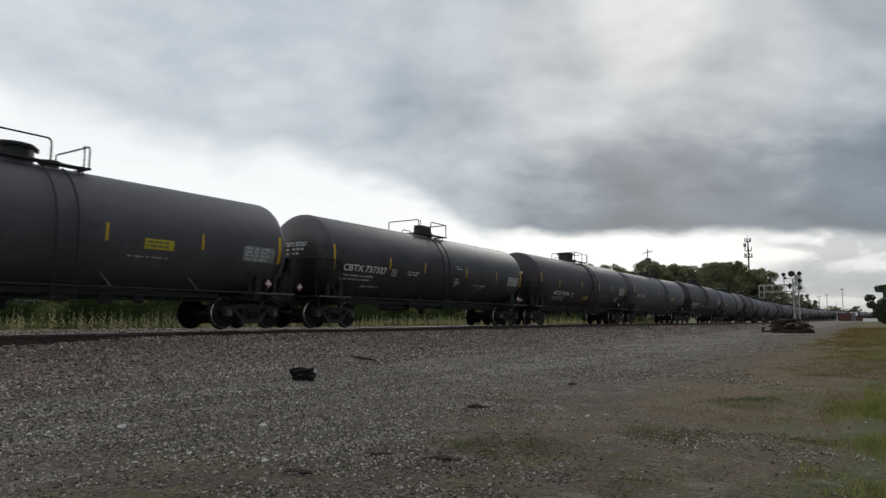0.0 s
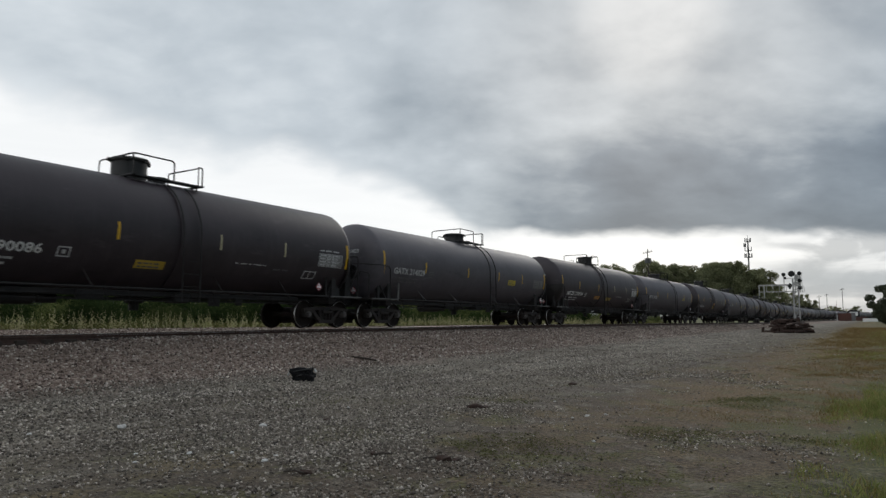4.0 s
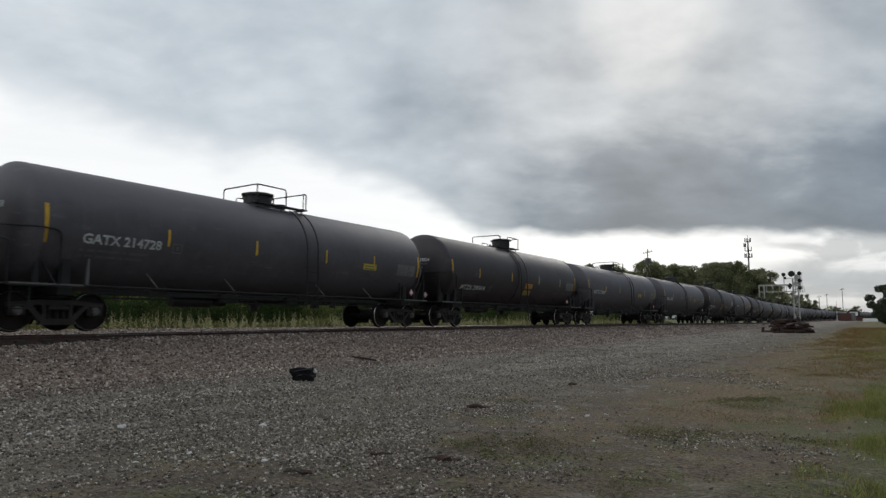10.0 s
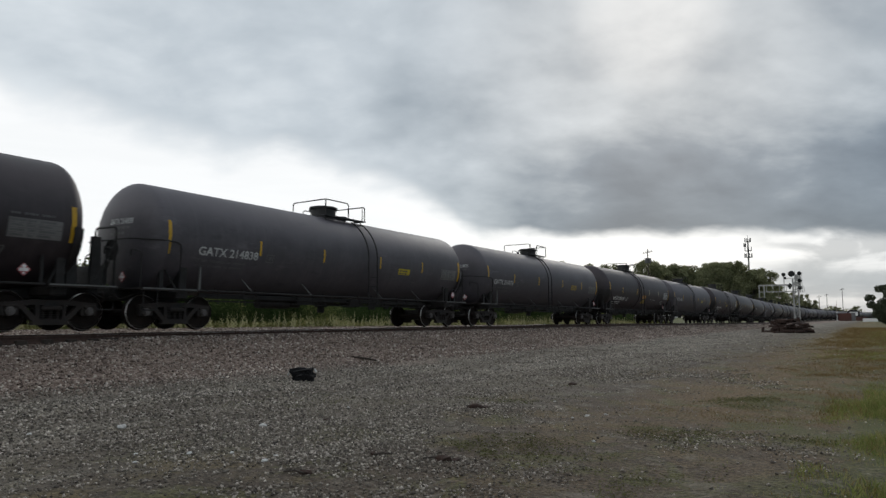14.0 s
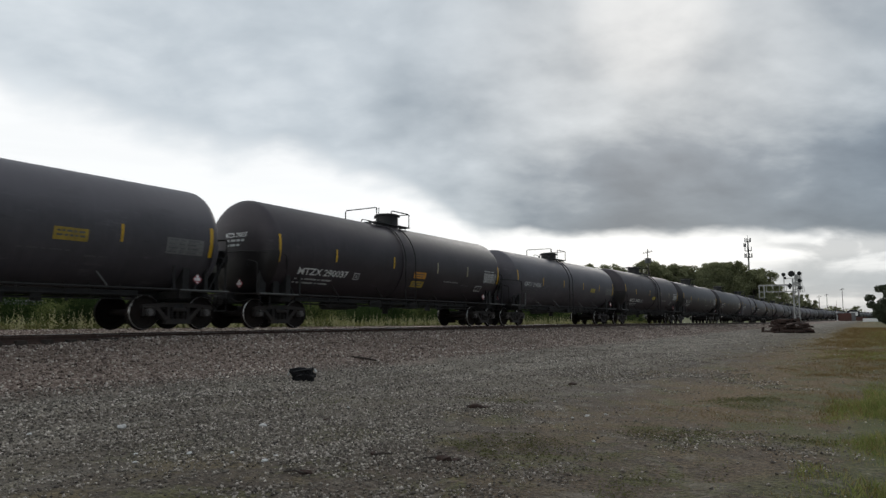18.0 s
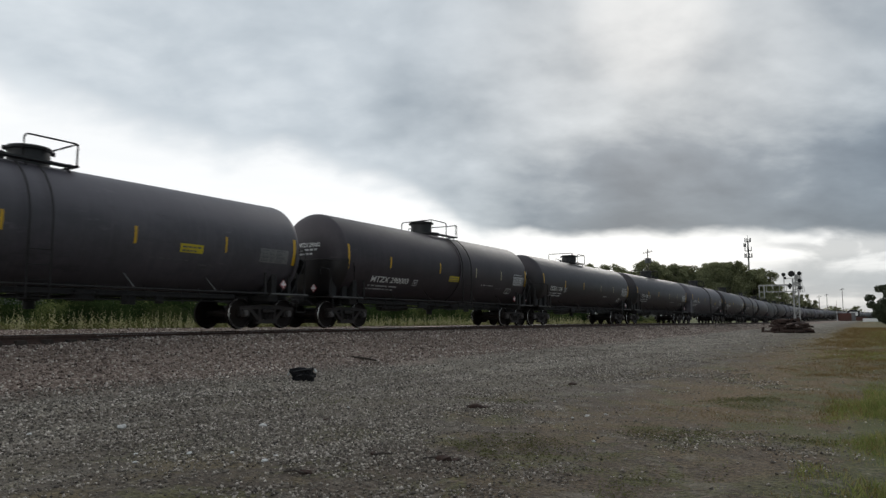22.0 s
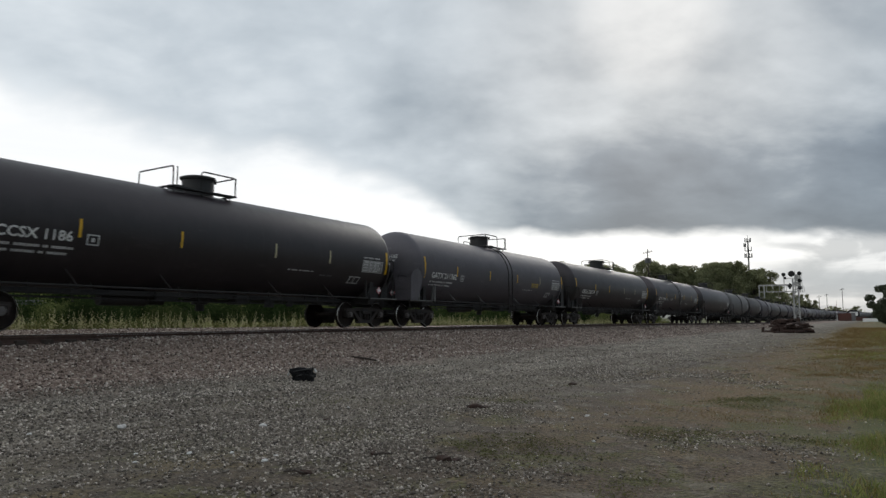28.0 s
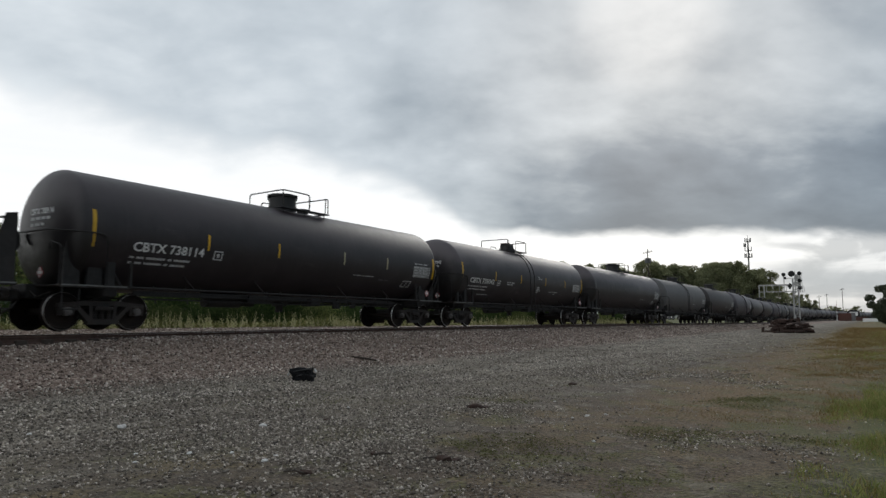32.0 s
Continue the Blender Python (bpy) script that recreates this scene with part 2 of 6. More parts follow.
def ground_material():
    """Ballast by the track, grey crushed stone on the lot, brown soil and grass beside it."""
    def build(N, b):
        p = world_place(N)
        s = N.tree.nodes.new("ShaderNodeSeparateXYZ")
        N.link(p, s.inputs[0])
        x, y = s.outputs["X"], s.outputs["Y"]
        n0, n1, n2 = N.noise(p, 0.13, 4.0, 0.6), N.noise(p, 0.7, 5.0, 0.6), N.noise(p, 4.0, 6.0, 0.65)
        cells = N.voronoi(p, 26.0)
        cells2 = N.voronoi(p, 11.0)
        pebble = N.ramp(cells.outputs["Color"], [(0.0, (0.083, 0.072, 0.057)), (0.45, (0.173, 0.151, 0.121)), (0.8, (0.285, 0.250, 0.200)), (1.0, (0.600, 0.535, 0.422))])
        ballast = N.ramp(cells.outputs["Color"], [(0.0, (0.086, 0.061, 0.051)), (0.5, (0.219, 0.162, 0.133)), (0.85, (0.351, 0.274, 0.227)), (1.0, (0.645, 0.546, 0.452))])
        pebble = N.mix(N.step(n1, 0.42, 0.68, 0.0, 0.5), pebble, (0.125, 0.115, 0.102))
        # long wheel ruts along the lot
        rut = N.noise(N.vmath("MULTIPLY", p, (0.62, 0.055, 0.0)), 1.0, 4.0, 0.6, 0.3)
        pebble = N.mix(N.step(rut, 0.46, 0.60, 0.0, 0.55), pebble, N.mix(N.noise(p, 30.0, 3.0, 0.6), (0.060, 0.047, 0.036), (0.165, 0.130, 0.102)))
        wob = N.math("ADD", N.math("MULTIPLY", N.math("SUBTRACT", n1, 0.5), 5.0), N.math("MULTIPLY", N.math("SUBTRACT", n0, 0.5), 5.0))
        xs = N.math("ADD", x, wob)
        c = N.mix(N.step(N.math("ADD", x, N.math("MULTIPLY", wob, 0.4)), -12.9, -11.2), ballast, pebble)
        n3, n4 = N.noise(p, 22.0, 5.0, 0.7), N.noise(p, 1.6, 5.0, 0.65, 0.4)
        speck = N.step(n3, 0.38, 0.64)
        soil = N.mix(speck, (0.032, 0.024, 0.018), (0.112, 0.086, 0.066))
        dry = N.mix(speck, (0.072, 0.055, 0.030), (0.178, 0.138, 0.078))
        moss = N.mix(speck, (0.042, 0.040, 0.016), (0.128, 0.116, 0.046))
        green = N.mix(speck, (0.045, 0.060, 0.016), (0.110, 0.125, 0.036))
        n5, n6 = N.noise(p, 0.9, 5.0, 0.7, 0.6), N.noise(N.vmath("ADD", p, (31.0, 7.0, 0.0)), 1.3, 5.0, 0.7, 0.5)
        soil = N.mix(N.step(n5, 0.50, 0.60, 0.0, 0.9), soil, moss)
        grit = N.mix(N.step(n6, 0.55, 0.66, 0.0, 0.85), soil, pebble)
        soil = N.mix(N.step(n1, 0.50, 0.62, 0.0, 0.85), grit, dry)
        patch = N.math("MULTIPLY", N.step(xs, -9.2, -4.0), N.step(N.math("ADD", n4, N.math("MULTIPLY", n2, 0.35)), 0.45, 0.63, 0.0, 1.0))
        c = N.mix(patch, c, soil)
        # withered turf in brown and olive beside the lot, greener away from it
        brown = N.mix(speck, (0.070, 0.045, 0.023), (0.212, 0.140, 0.072))
        olive = N.mix(speck, (0.048, 0.046, 0.018), (0.132, 0.122, 0.047))
        straw = N.mix(speck, (0.098, 0.080, 0.030), (0.212, 0.174, 0.066))
        turf = N.mix(N.step(N.math("ADD", n5, N.math("MULTIPLY", N.step(xs, -4.5, 0.0), 0.08)), 0.50, 0.64), brown, olive)
        turf = N.mix(N.math("MULTIPLY", N.step(y, 22.0, 60.0, 0.0, 0.6), N.step(n1, 0.35, 0.65, 0.4, 1.0)), turf, straw)
        bald = N.step(N.math("ADD", n4, N.math("MULTIPLY", N.step(y, 8.0, 17.0), 0.30)), 0.36, 0.60, 0.25, 1.0)
        c = N.mix(N.math("MULTIPLY", N.math("MULTIPLY", N.step(xs, -5.6, -2.4), N.step(y, 6.0, 14.0, 0.35, 1.0)), bald), c, turf)
        c = N.mix(N.math("MULTIPLY", N.step(N.math("ADD", x, N.math("MULTIPLY", wob, 0.6)), -1.2, 1.0), N.step(y, 15.0, 21.0, 1.0, 0.2)), c, green)
        c = N.mix(N.step(N.math("ADD", x, N.math("MULTIPLY", wob, 0.25)), -22.6, -23.8), c, N.mix(n2, (0.06, 0.07, 0.022), (0.12, 0.125, 0.045)))
        N.link(c, b.inputs["Base Color"])
        h = N.math("ADD", N.math("MULTIPLY", cells.outputs["Distance"], -1.0), N.math("MULTIPLY", cells2.outputs["Distance"], -0.8))
        h = N.math("ADD", h, N.math("ADD", N.math("MULTIPLY", n2, 0.5), N.math("MULTIPLY", n3, 0.6)))
        bump(N, b, h, 0.6, 0.03)
    return material("lot_ground", build, 0.9, 0.0, 0.25)


GROUND = ground_material()
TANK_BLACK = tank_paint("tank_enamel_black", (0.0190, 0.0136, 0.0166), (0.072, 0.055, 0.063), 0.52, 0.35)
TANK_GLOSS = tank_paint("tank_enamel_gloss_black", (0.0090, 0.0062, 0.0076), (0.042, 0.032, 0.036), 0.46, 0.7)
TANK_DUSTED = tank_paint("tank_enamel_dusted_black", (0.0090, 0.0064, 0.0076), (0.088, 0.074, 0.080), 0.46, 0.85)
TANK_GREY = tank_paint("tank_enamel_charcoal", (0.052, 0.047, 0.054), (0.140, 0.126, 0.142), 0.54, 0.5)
SHIELD_BLACK = worn("shield_black", (0.0070, 0.0055, 0.0060), (0.024, 0.020, 0.020), 0.42, 0.0, 5.0, 0.5)
TANK_BROWN = tank_paint("tank_enamel_rusty_black", (0.024, 0.020, 0.020), (0.068, 0.056, 0.052), 0.55)
TANK_PALE = tank_paint("tank_enamel_dusty_grey", (0.085, 0.083, 0.084), (0.17, 0.163, 0.158), 0.6)
STEEL_DARK = worn("underframe_black", (0.009, 0.008, 0.008), (0.032, 0.027, 0.024), 0.75, 0.0, 9.0, 0.6)
TRUCK_STEEL = worn("cast_truck_steel", (0.013, 0.010, 0.009), (0.056, 0.041, 0.034), 0.8, 0.0, 10.0, 0.7)
WHEEL_STEEL = worn("wheel_steel", (0.012, 0.009, 0.008), (0.036, 0.026, 0.021), 0.85, 0.0, 12.0, 0.7, spec=0.2)
TREAD_STEEL = worn("worn_tread", (0.60, 0.59, 0.57), (0.20, 0.18, 0.17), 0.35, 0.9, 20.0, 0.5)
CAP_STEEL = worn("bearing_cap", (0.13, 0.12, 0.115), (0.06, 0.05, 0.045), 0.5, 0.5, 20.0, 0.6)
GALVANISED = worn("galvanised_grating", (0.15, 0.15, 0.145), (0.06, 0.057, 0.054), 0.55, 0.5, 14.0, 0.7)
BONNET_GREY = worn("bonnet_paint", (0.016, 0.016, 0.017), (0.045, 0.043, 0.040), 0.65, 0.0, 8.0, 0.6)
YELLOW = worn("reflective_yellow", (0.62, 0.36, 0.012), (0.20, 0.12, 0.03), 0.5, 0.0, 7.0, 0.55)
PANEL_YELLOW = worn("panel_yellow", (0.52, 0.40, 0.015), (0.16, 0.12, 0.02), 0.5, 0.0, 7.0, 0.6)
DULL_YELLOW = worn("faded_yellow", (0.40, 0.27, 0.03), (0.12, 0.09, 0.03), 0.6, 0.0, 6.0, 0.8)
PALE_STRIPE = worn("reflective_pale", (0.42, 0.38, 0.24), (0.16, 0.13, 0.08), 0.5, 0.0, 7.0, 0.6)
ORANGE = worn("orange_label", (0.55, 0.24, 0.02), (0.22, 0.11, 0.03), 0.55, 0.0, 7.0, 0.6)
STENCIL = worn("stencil_white", (0.66, 0.66, 0.64), (0.30, 0.29, 0.28), 0.6, 0.0, 14.0, 0.5)
STENCIL_FADED = worn("stencil_faded", (0.52, 0.52, 0.51), (0.20, 0.20, 0.20), 0.6, 0.0, 14.0, 0.8)
STENCIL_FAINT = worn("stencil_faint", (0.11, 0.11, 0.11), (0.04, 0.04, 0.04), 0.65, 0.0, 14.0, 0.8)
BOARD_GREY = worn("consolidated_panel", (0.17, 0.165, 0.162), (0.07, 0.067, 0.065), 0.6, 0.0, 9.0, 0.7)
PLACARD_RED = worn("placard_red", (0.36, 0.045, 0.055), (0.16, 0.035, 0.04), 0.5, 0.0, 14.0, 0.5)
PLACARD_WHITE = plain("placard_white", (0.72, 0.70, 0.70), 0.25)
MAROON = worn("primer_maroon", (0.060, 0.022, 0.024), (0.03, 0.016, 0.016), 0.7, 0.0, 8.0, 0.7)
RAIL_SIDE = worn("rail_rust", (0.070, 0.040, 0.030), (0.030, 0.019, 0.016), 0.8, 0.1, 10.0, 0.8)
RAIL_TOP = worn("rail_polish", (0.40, 0.39, 0.38), (0.20, 0.18, 0.16), 0.32, 0.9, 16.0, 0.5)
TIE_WOOD = worn("creosoted_oak", (0.045, 0.034, 0.027), (0.018, 0.014, 0.012), 0.9, 0.0, 12.0, 0.8, relief=0.6)
PILE_WOOD = worn("old_tie_wood", (0.060, 0.034, 0.026), (0.018, 0.012, 0.010), 0.9, 0.0, 9.0, 0.8, relief=0.6)
SIGNAL_SILVER = worn("aluminium_paint", (0.36, 0.36, 0.35), (0.20, 0.19, 0.18), 0.55, 0.2, 6.0, 0.6)
SIGNAL_BLACK = plain("signal_black", (0.012, 0.012, 0.013), 0.3, 0.7)
LENS = plain("dark_lens", (0.02, 0.02, 0.022), 0.2, 0.1)
POLE_WOOD = worn("pole_wood", (0.085, 0.070, 0.058), (0.04, 0.033, 0.028), 0.9, 0.0, 4.0, 0.7)
TOWER_STEEL = worn("tower_galvanised", (0.17, 0.17, 0.175), (0.09, 0.09, 0.09), 0.6, 0.4, 2.0, 0.6)
BARK = worn("bark", (0.050, 0.040, 0.032), (0.022, 0.018, 0.015), 0.95, 0.0, 6.0, 0.7, relief=0.6)
WHITE_PAINT = worn("white_paint", (0.72, 0.72, 0.70), (0.40, 0.38, 0.35), 0.5, 0.0, 3.0, 0.5)
RUST_RED = worn("rusty_red", (0.11, 0.045, 0.035), (0.05, 0.03, 0.025), 0.8, 0.0, 3.0, 0.7)
GLASS_DARK = plain("dark_glass", (0.02, 0.022, 0.025), 0.2, 0.08)
RUBBER = plain("rubber", (0.015, 0.015, 0.015), 0.3, 0.85)
PLASTIC_BLACK = worn("black_sheeting", (0.008, 0.008, 0.009), (0.025, 0.023, 0.022), 0.85, 0.0, 25.0, 0.5, spec=0.15, relief=0.5)
GUARD_STEEL = worn("guardrail_zinc", (0.36, 0.36, 0.36), (0.18, 0.17, 0.16), 0.5, 0.5, 5.0, 0.6)
STONE_BALLAST = chips("ballast_stone", [(0.050, 0.036, 0.030), (0.172, 0.124, 0.103), (0.269, 0.200, 0.165), (0.368, 0.289, 0.241), (0.519, 0.420, 0.357), (0.900, 0.825, 0.729)])
STONE_GREY = chips("crushed_stone", [(0.052, 0.043, 0.037), (0.132, 0.114, 0.096), (0.212, 0.186, 0.156), (0.310, 0.274, 0.231), (0.459, 0.406, 0.347), (0.826, 0.739, 0.654)])
STONE_PALE = chips("pale_stone", [(0.55, 0.54, 0.52), (0.68, 0.67, 0.64), (0.75, 0.74, 0.72)])
LEAF_TREE = leafy("tree_leaves", [(0.135, 0.150, 0.084), (0.205, 0.218, 0.120), (0.285, 0.292, 0.164), (0.370, 0.360, 0.210)], 0.55, 0.3)
LEAF_LONE = leafy("lone_tree_leaves", [(0.062, 0.074, 0.052), (0.105, 0.120, 0.080), (0.150, 0.162, 0.110)], 0.4, 0.3)
LEAF_BRUSH = leafy("brush_leaves", patchy=0.8, colours=[(0.048, 0.070, 0.027), (0.102, 0.130, 0.046), (0.172, 0.198, 0.072), (0.275, 0.285, 0.112)])
LEAF_DARK = leafy("dark_shrub_leaves", [(0.020, 0.036, 0.014), (0.042, 0.066, 0.024), (0.070, 0.096, 0.034)], patchy=0.6)
LEAF_WEED = leafy("weed_leaves", [(0.105, 0.122, 0.046), (0.170, 0.184, 0.068), (0.265, 0.260, 0.105), (0.440, 0.380, 0.185)], patchy=0.8)
BLADE_GREEN = leafy("grass_green", [(0.135, 0.175, 0.048), (0.20, 0.242, 0.068), (0.28, 0.310, 0.098), (0.38, 0.34, 0.15), (0.30, 0.235, 0.10)], patchy=0.5)
BLADE_DRY = leafy("grass_dry", [(0.15, 0.096, 0.040), (0.22, 0.146, 0.062), (0.29, 0.205, 0.090), (0.15, 0.120, 0.045)], patchy=0.4)
LOW_LEAF = leafy("low_weed_leaves", [(0.080, 0.085, 0.034), (0.125, 0.128, 0.050), (0.165, 0.160, 0.070), (0.21, 0.215, 0.11)], patchy=0.5)
SEED_PALE = leafy("seed_heads", [(0.34, 0.32, 0.17), (0.46, 0.43, 0.26), (0.32, 0.35, 0.15)], patchy=0.3)


# ---- mesh kit ----
class Shape:
    """Vertices and faces of one mesh, gathered piece by piece; each face keeps a material slot."""

    def __init__(self):
        self.v, self.f, self.s = [], [], []

    def add(self, verts, faces, slot=0):
        n = len(self.v)
        self.v.extend(tuple(p) for p in verts)
        self.f.extend(tuple(i + n for i in q) for q in faces)
        self.s.extend([slot] * len(faces))
        return self

    def box(self, c, size, m=None, bevel=0.0, slot=0):
        x, y, z = (k / 2 for k in size)
        if bevel <= 0:
            pts = [(sx * x, sy * y, sz * z) for sx in (-1, 1) for sy in (-1, 1) for sz in (-1, 1)]
            faces = [(0, 1, 3, 2), (4, 6, 7, 5), (0, 4, 5, 1), (2, 3, 7, 6), (0, 2, 6, 4), (1, 5, 7, 3)]
        else:
            k = min(bevel, x * 0.9, y * 0.9, z * 0.9)
            bm = bmesh.new()
            bmesh.ops.create_cube(bm, size=1.0)
            bmesh.ops.scale(bm, vec=(2 * x, 2 * y, 2 * z), verts=bm.verts)
            bmesh.ops.bevel(bm, geom=bm.edges, offset=k, segments=1, affect="EDGES")
            bm.verts.index_update()
            pts = [tuple(v.co) for v in bm.verts]
            faces = [tuple(v.index for v in q.verts) for q in bm.faces]
            bm.free()
        m = (Matrix.Translation(c) @ m) if m is not None else Matrix.Translation(c)
        return self.add([m @ Vector(p) for p in pts], faces, slot)

    def rod(self, a, b, r, seg=10, r2=None, caps=True, slot=0):
        a, b = Vector(a), Vector(b)
        q = (b - a).to_track_quat("Z", "Y").to_matrix()
        r2 = r if r2 is None else r2
        ring = [(math.cos(2 * math.pi * i / seg), math.sin(2 * math.pi * i / seg)) for i in range(seg)]
        pts = [a + q @ Vector((c * r, s * r, 0)) for c, s in ring] + [b + q @ Vector((c * r2, s * r2, 0)) for c, s in ring]
        faces = [(i, (i + 1) % seg, seg + (i + 1) % seg, seg + i) for i in range(seg)]
        if caps:
            faces += [tuple(range(seg - 1, -1, -1)), tuple(range(seg, 2 * seg))]
        return self.add(pts, faces, slot)

    def pipe(self, pts, r, seg=8, slot=0):
        """A bent tube along the points."""
        pts = [Vector(p) for p in pts]
        rings = []
        for i, p in enumerate(pts):
            d = (pts[min(i + 1, len(pts) - 1)] - pts[max(i - 1, 0)]).normalized()
            q = d.to_track_quat("Z", "Y").to_matrix()
            rings.append([p + q @ Vector((math.cos(2 * math.pi * k / seg) * r, math.sin(2 * math.pi * k / seg) * r, 0)) for k in range(seg)])
        faces = []
        for i in range(len(pts) - 1):
            for k in range(seg):
                faces.append((i * seg + k, i * seg + (k + 1) % seg, (i + 1) * seg + (k + 1) % seg, (i + 1) * seg + k))
        faces += [tuple(range(seg - 1, -1, -1)), tuple((len(pts) - 1) * seg + k for k in range(seg))]
        return self.add([p for ring in rings for p in ring], faces, slot)

    def lathe(self, profile, m, seg=32, slots=None):
        """Turn (radius, along) pairs round the local z axis of m."""
        n = len(profile)
        pts = [m @ Vector((r * math.cos(2 * math.pi * k / seg), r * math.sin(2 * math.pi * k / seg), h)) for k in range(seg) for r, h in profile]
        for i in range(n - 1):
            faces = [(k * n + i, ((k + 1) % seg) * n + i, ((k + 1) % seg) * n + i + 1, k * n + i + 1) for k in range(seg)]
            if i == 0:
                base = len(self.v)
                self.v.extend(tuple(p) for p in pts)
            self.f.extend(tuple(j + base for j in q) for q in faces)
            self.s.extend([slots[i] if slots else 0] * len(faces))
        return self

    def sweep(self, outline, y0, y1, at=(0, 0), slots=None):
        """A bar of constant outline (x, z) along y."""
        n = len(outline)
        pts = [(at[0] + x, y0, at[1] + z) for x, z in outline] + [(at[0] + x, y1, at[1] + z) for x, z in outline]
        base = len(self.v)
        self.v.extend(pts)
        for i in range(n):
            self.f.append((base + i, base + n + i, base + n + (i + 1) % n, base + (i + 1) % n))
            self.s.append(slots[i] if slots else 0)
        self.f += [tuple(base + i for i in range(n)), tuple(base + n + i for i in range(n - 1, -1, -1))]
        self.s += [0, 0]
        return self

    def slab(self, outline, x0, x1, slot=0):
        """A plate of the outline (y, z) from x0 to x1."""
        n = len(outline)
        pts = [(x0, y, z) for y, z in outline] + [(x1, y, z) for y, z in outline]
        faces = [tuple(range(n - 1, -1, -1)), tuple(range(n, 2 * n))]
        faces += [(i, (i + 1) % n, n + (i + 1) % n, n + i) for i in range(n)]
        return self.add(pts, faces, slot)

    def mesh(self, name, materials, smooth=35):
        me = bpy.data.meshes.new(name)
        me.from_pydata(self.v, [], self.f)
        for m in materials if isinstance(materials, (list, tuple)) else [materials]:
            me.materials.append(m)
        if any(self.s):
            me.polygons.foreach_set("material_index", self.s)
        bm = bmesh.new()
        bm.from_mesh(me)
        bmesh.ops.recalc_face_normals(bm, faces=bm.faces)
        bm.to_mesh(me)
        bm.free()
        if smooth:
            me.shade_smooth()
            me.set_sharp_from_angle(angle=radians(smooth))
        me.update()
        return me


def part(name, shape, mat, parent, label="", at=None, smooth=35):
    """One mesh object under a thing or a part."""
    ob = new(name, shape if isinstance(shape, bpy.types.Mesh) else shape.mesh(name, mat, smooth))
    ob.parent = parent
    if at is not None:
        ob.matrix_basis = at
    return tagged(ob, label) if label else ob


def thing(name, label, category, group="", kind="", at=None):
    ob = new(name)
    ob.empty_display_size = 0.3
    if at is not None:
        ob.matrix_basis = at
    return tagged(ob, label, category, group, kind)


def bulk(name, verts, faces, mat):
    """A large mesh from arrays of points and equal-sized faces."""
    me = bpy.data.meshes.new(name)
    verts, faces = np.asarray(verts, np.float32), np.asarray(faces, np.int32)
    k = faces.shape[1]
    me.vertices.add(len(verts))
    me.vertices.foreach_set("co", verts.ravel())
    me.loops.add(faces.size)
    me.loops.foreach_set("vertex_index", faces.ravel())
    me.polygons.add(len(faces))
    me.polygons.foreach_set("loop_start", np.arange(0, faces.size, k, dtype=np.int32))
    me.update(calc_edges=True)
    me.materials.append(mat)
    me.validate()
    return me


def random_turns(n, rng):
    q = rng.normal(size=(n, 4))
    q /= np.linalg.norm(q, axis=1)[:, None]
    w, x, y, z = q.T
    return np.stack([np.stack([1 - 2 * (y * y + z * z), 2 * (x * y - z * w), 2 * (x * z + y * w)], -1),
                     np.stack([2 * (x * y + z * w), 1 - 2 * (x * x + z * z), 2 * (y * z - x * w)], -1),
                     np.stack([2 * (x * z - y * w), 2 * (y * z + x * w), 1 - 2 * (x * x + y * y)], -1)], -2)


# ---- the line of the track ----
WAY_Y = np.arange(-440.0, 1260.0, 2.0)


def eased(values, width):
    k = np.ones(width) / width
    return np.convolve(np.pad(values, width, mode="edge"), k, mode="same")[width:-width]


# the track runs straight past the lot, then swings gently left and right and falls a little
WAY_X = eased(np.interp(WAY_Y, [40, 62, 85, 105, 128, 150, 180, 230, 276, 330, 405, 520, 1260], [0, 0.5, 0.75, 0.4, -0.5, -1.0, -1.3, -2.0, -2.2, 0.0, 4.5, 14.0, 76.0]), 13)
WAY_FALL = eased(np.interp(WAY_Y, [12, 20, 30, 60, 95, 150, 260, 1260], [0, 0.045, 0.09, 0.20, 0.40, 0.70, 0.78, 0.78]), 5)


def way(y):
    """Sideways swing and fall of the track at y."""
    return np.interp(y, WAY_Y, WAY_X), np.interp(y, WAY_Y, WAY_FALL)


# ---- the ground ----
PROFILE_X = [-4000.0, -400.0, -120.0, -50.0, -40.0, -36.0, -30.0, -26.0, -22.5, -19.6, -18.6, -15.8, -15.35, -14.9, -12.9, -11.9, -9.0, -4.0, 0.0, 6.0, 20.0, 4000.0]
PROFILE_Z = [0.0, 0.0, 0.4, 1.6, 1.6, 1.15, 1.1, 1.15, 1.16, 1.08, 1.035, 1.030, 0.985, 0.895, 0.30, 0.16, 0.05, 0.0, 0.0, 0.08, 0.1, 0.0]


def ground_height(x, y):
    """Embankment profile with shallow ruts; x, y arrays."""
    swing, fall = way(y)
    z = np.interp(x - swing * np.clip((x + 40) / 10, 0, 1) * np.clip((-6 - x) / 4, 0, 1), PROFILE_X, PROFILE_Z)
    z = z - fall * np.clip(z, 0, 1) * np.clip((x + 31) / 6, 0, 1)
    near = np.clip(1 - np.abs(y - 20) / 120, 0, 1) * np.clip((x + 15.0) / 4, 0, 1)
    z = z + near * 0.030 * (np.sin(x * 1.7 + y * 0.31) * np.sin(y * 0.9 - x * 0.4) + 0.6 * np.sin(x * 3.1 - y * 1.3))
    z = z - 0.10 * np.clip((10.5 - y) / 3, 0, 1) * np.clip((x + 16.2) / 0.25, 0, 1) * np.clip((-13.9 - x) / 1.0, 0, 1)
    slope = np.clip(1 - np.abs(x + 13.6) / 1.6, 0, 1)
    return z + slope * 0.04 * np.sin(y * 1.1 + x * 2.0)


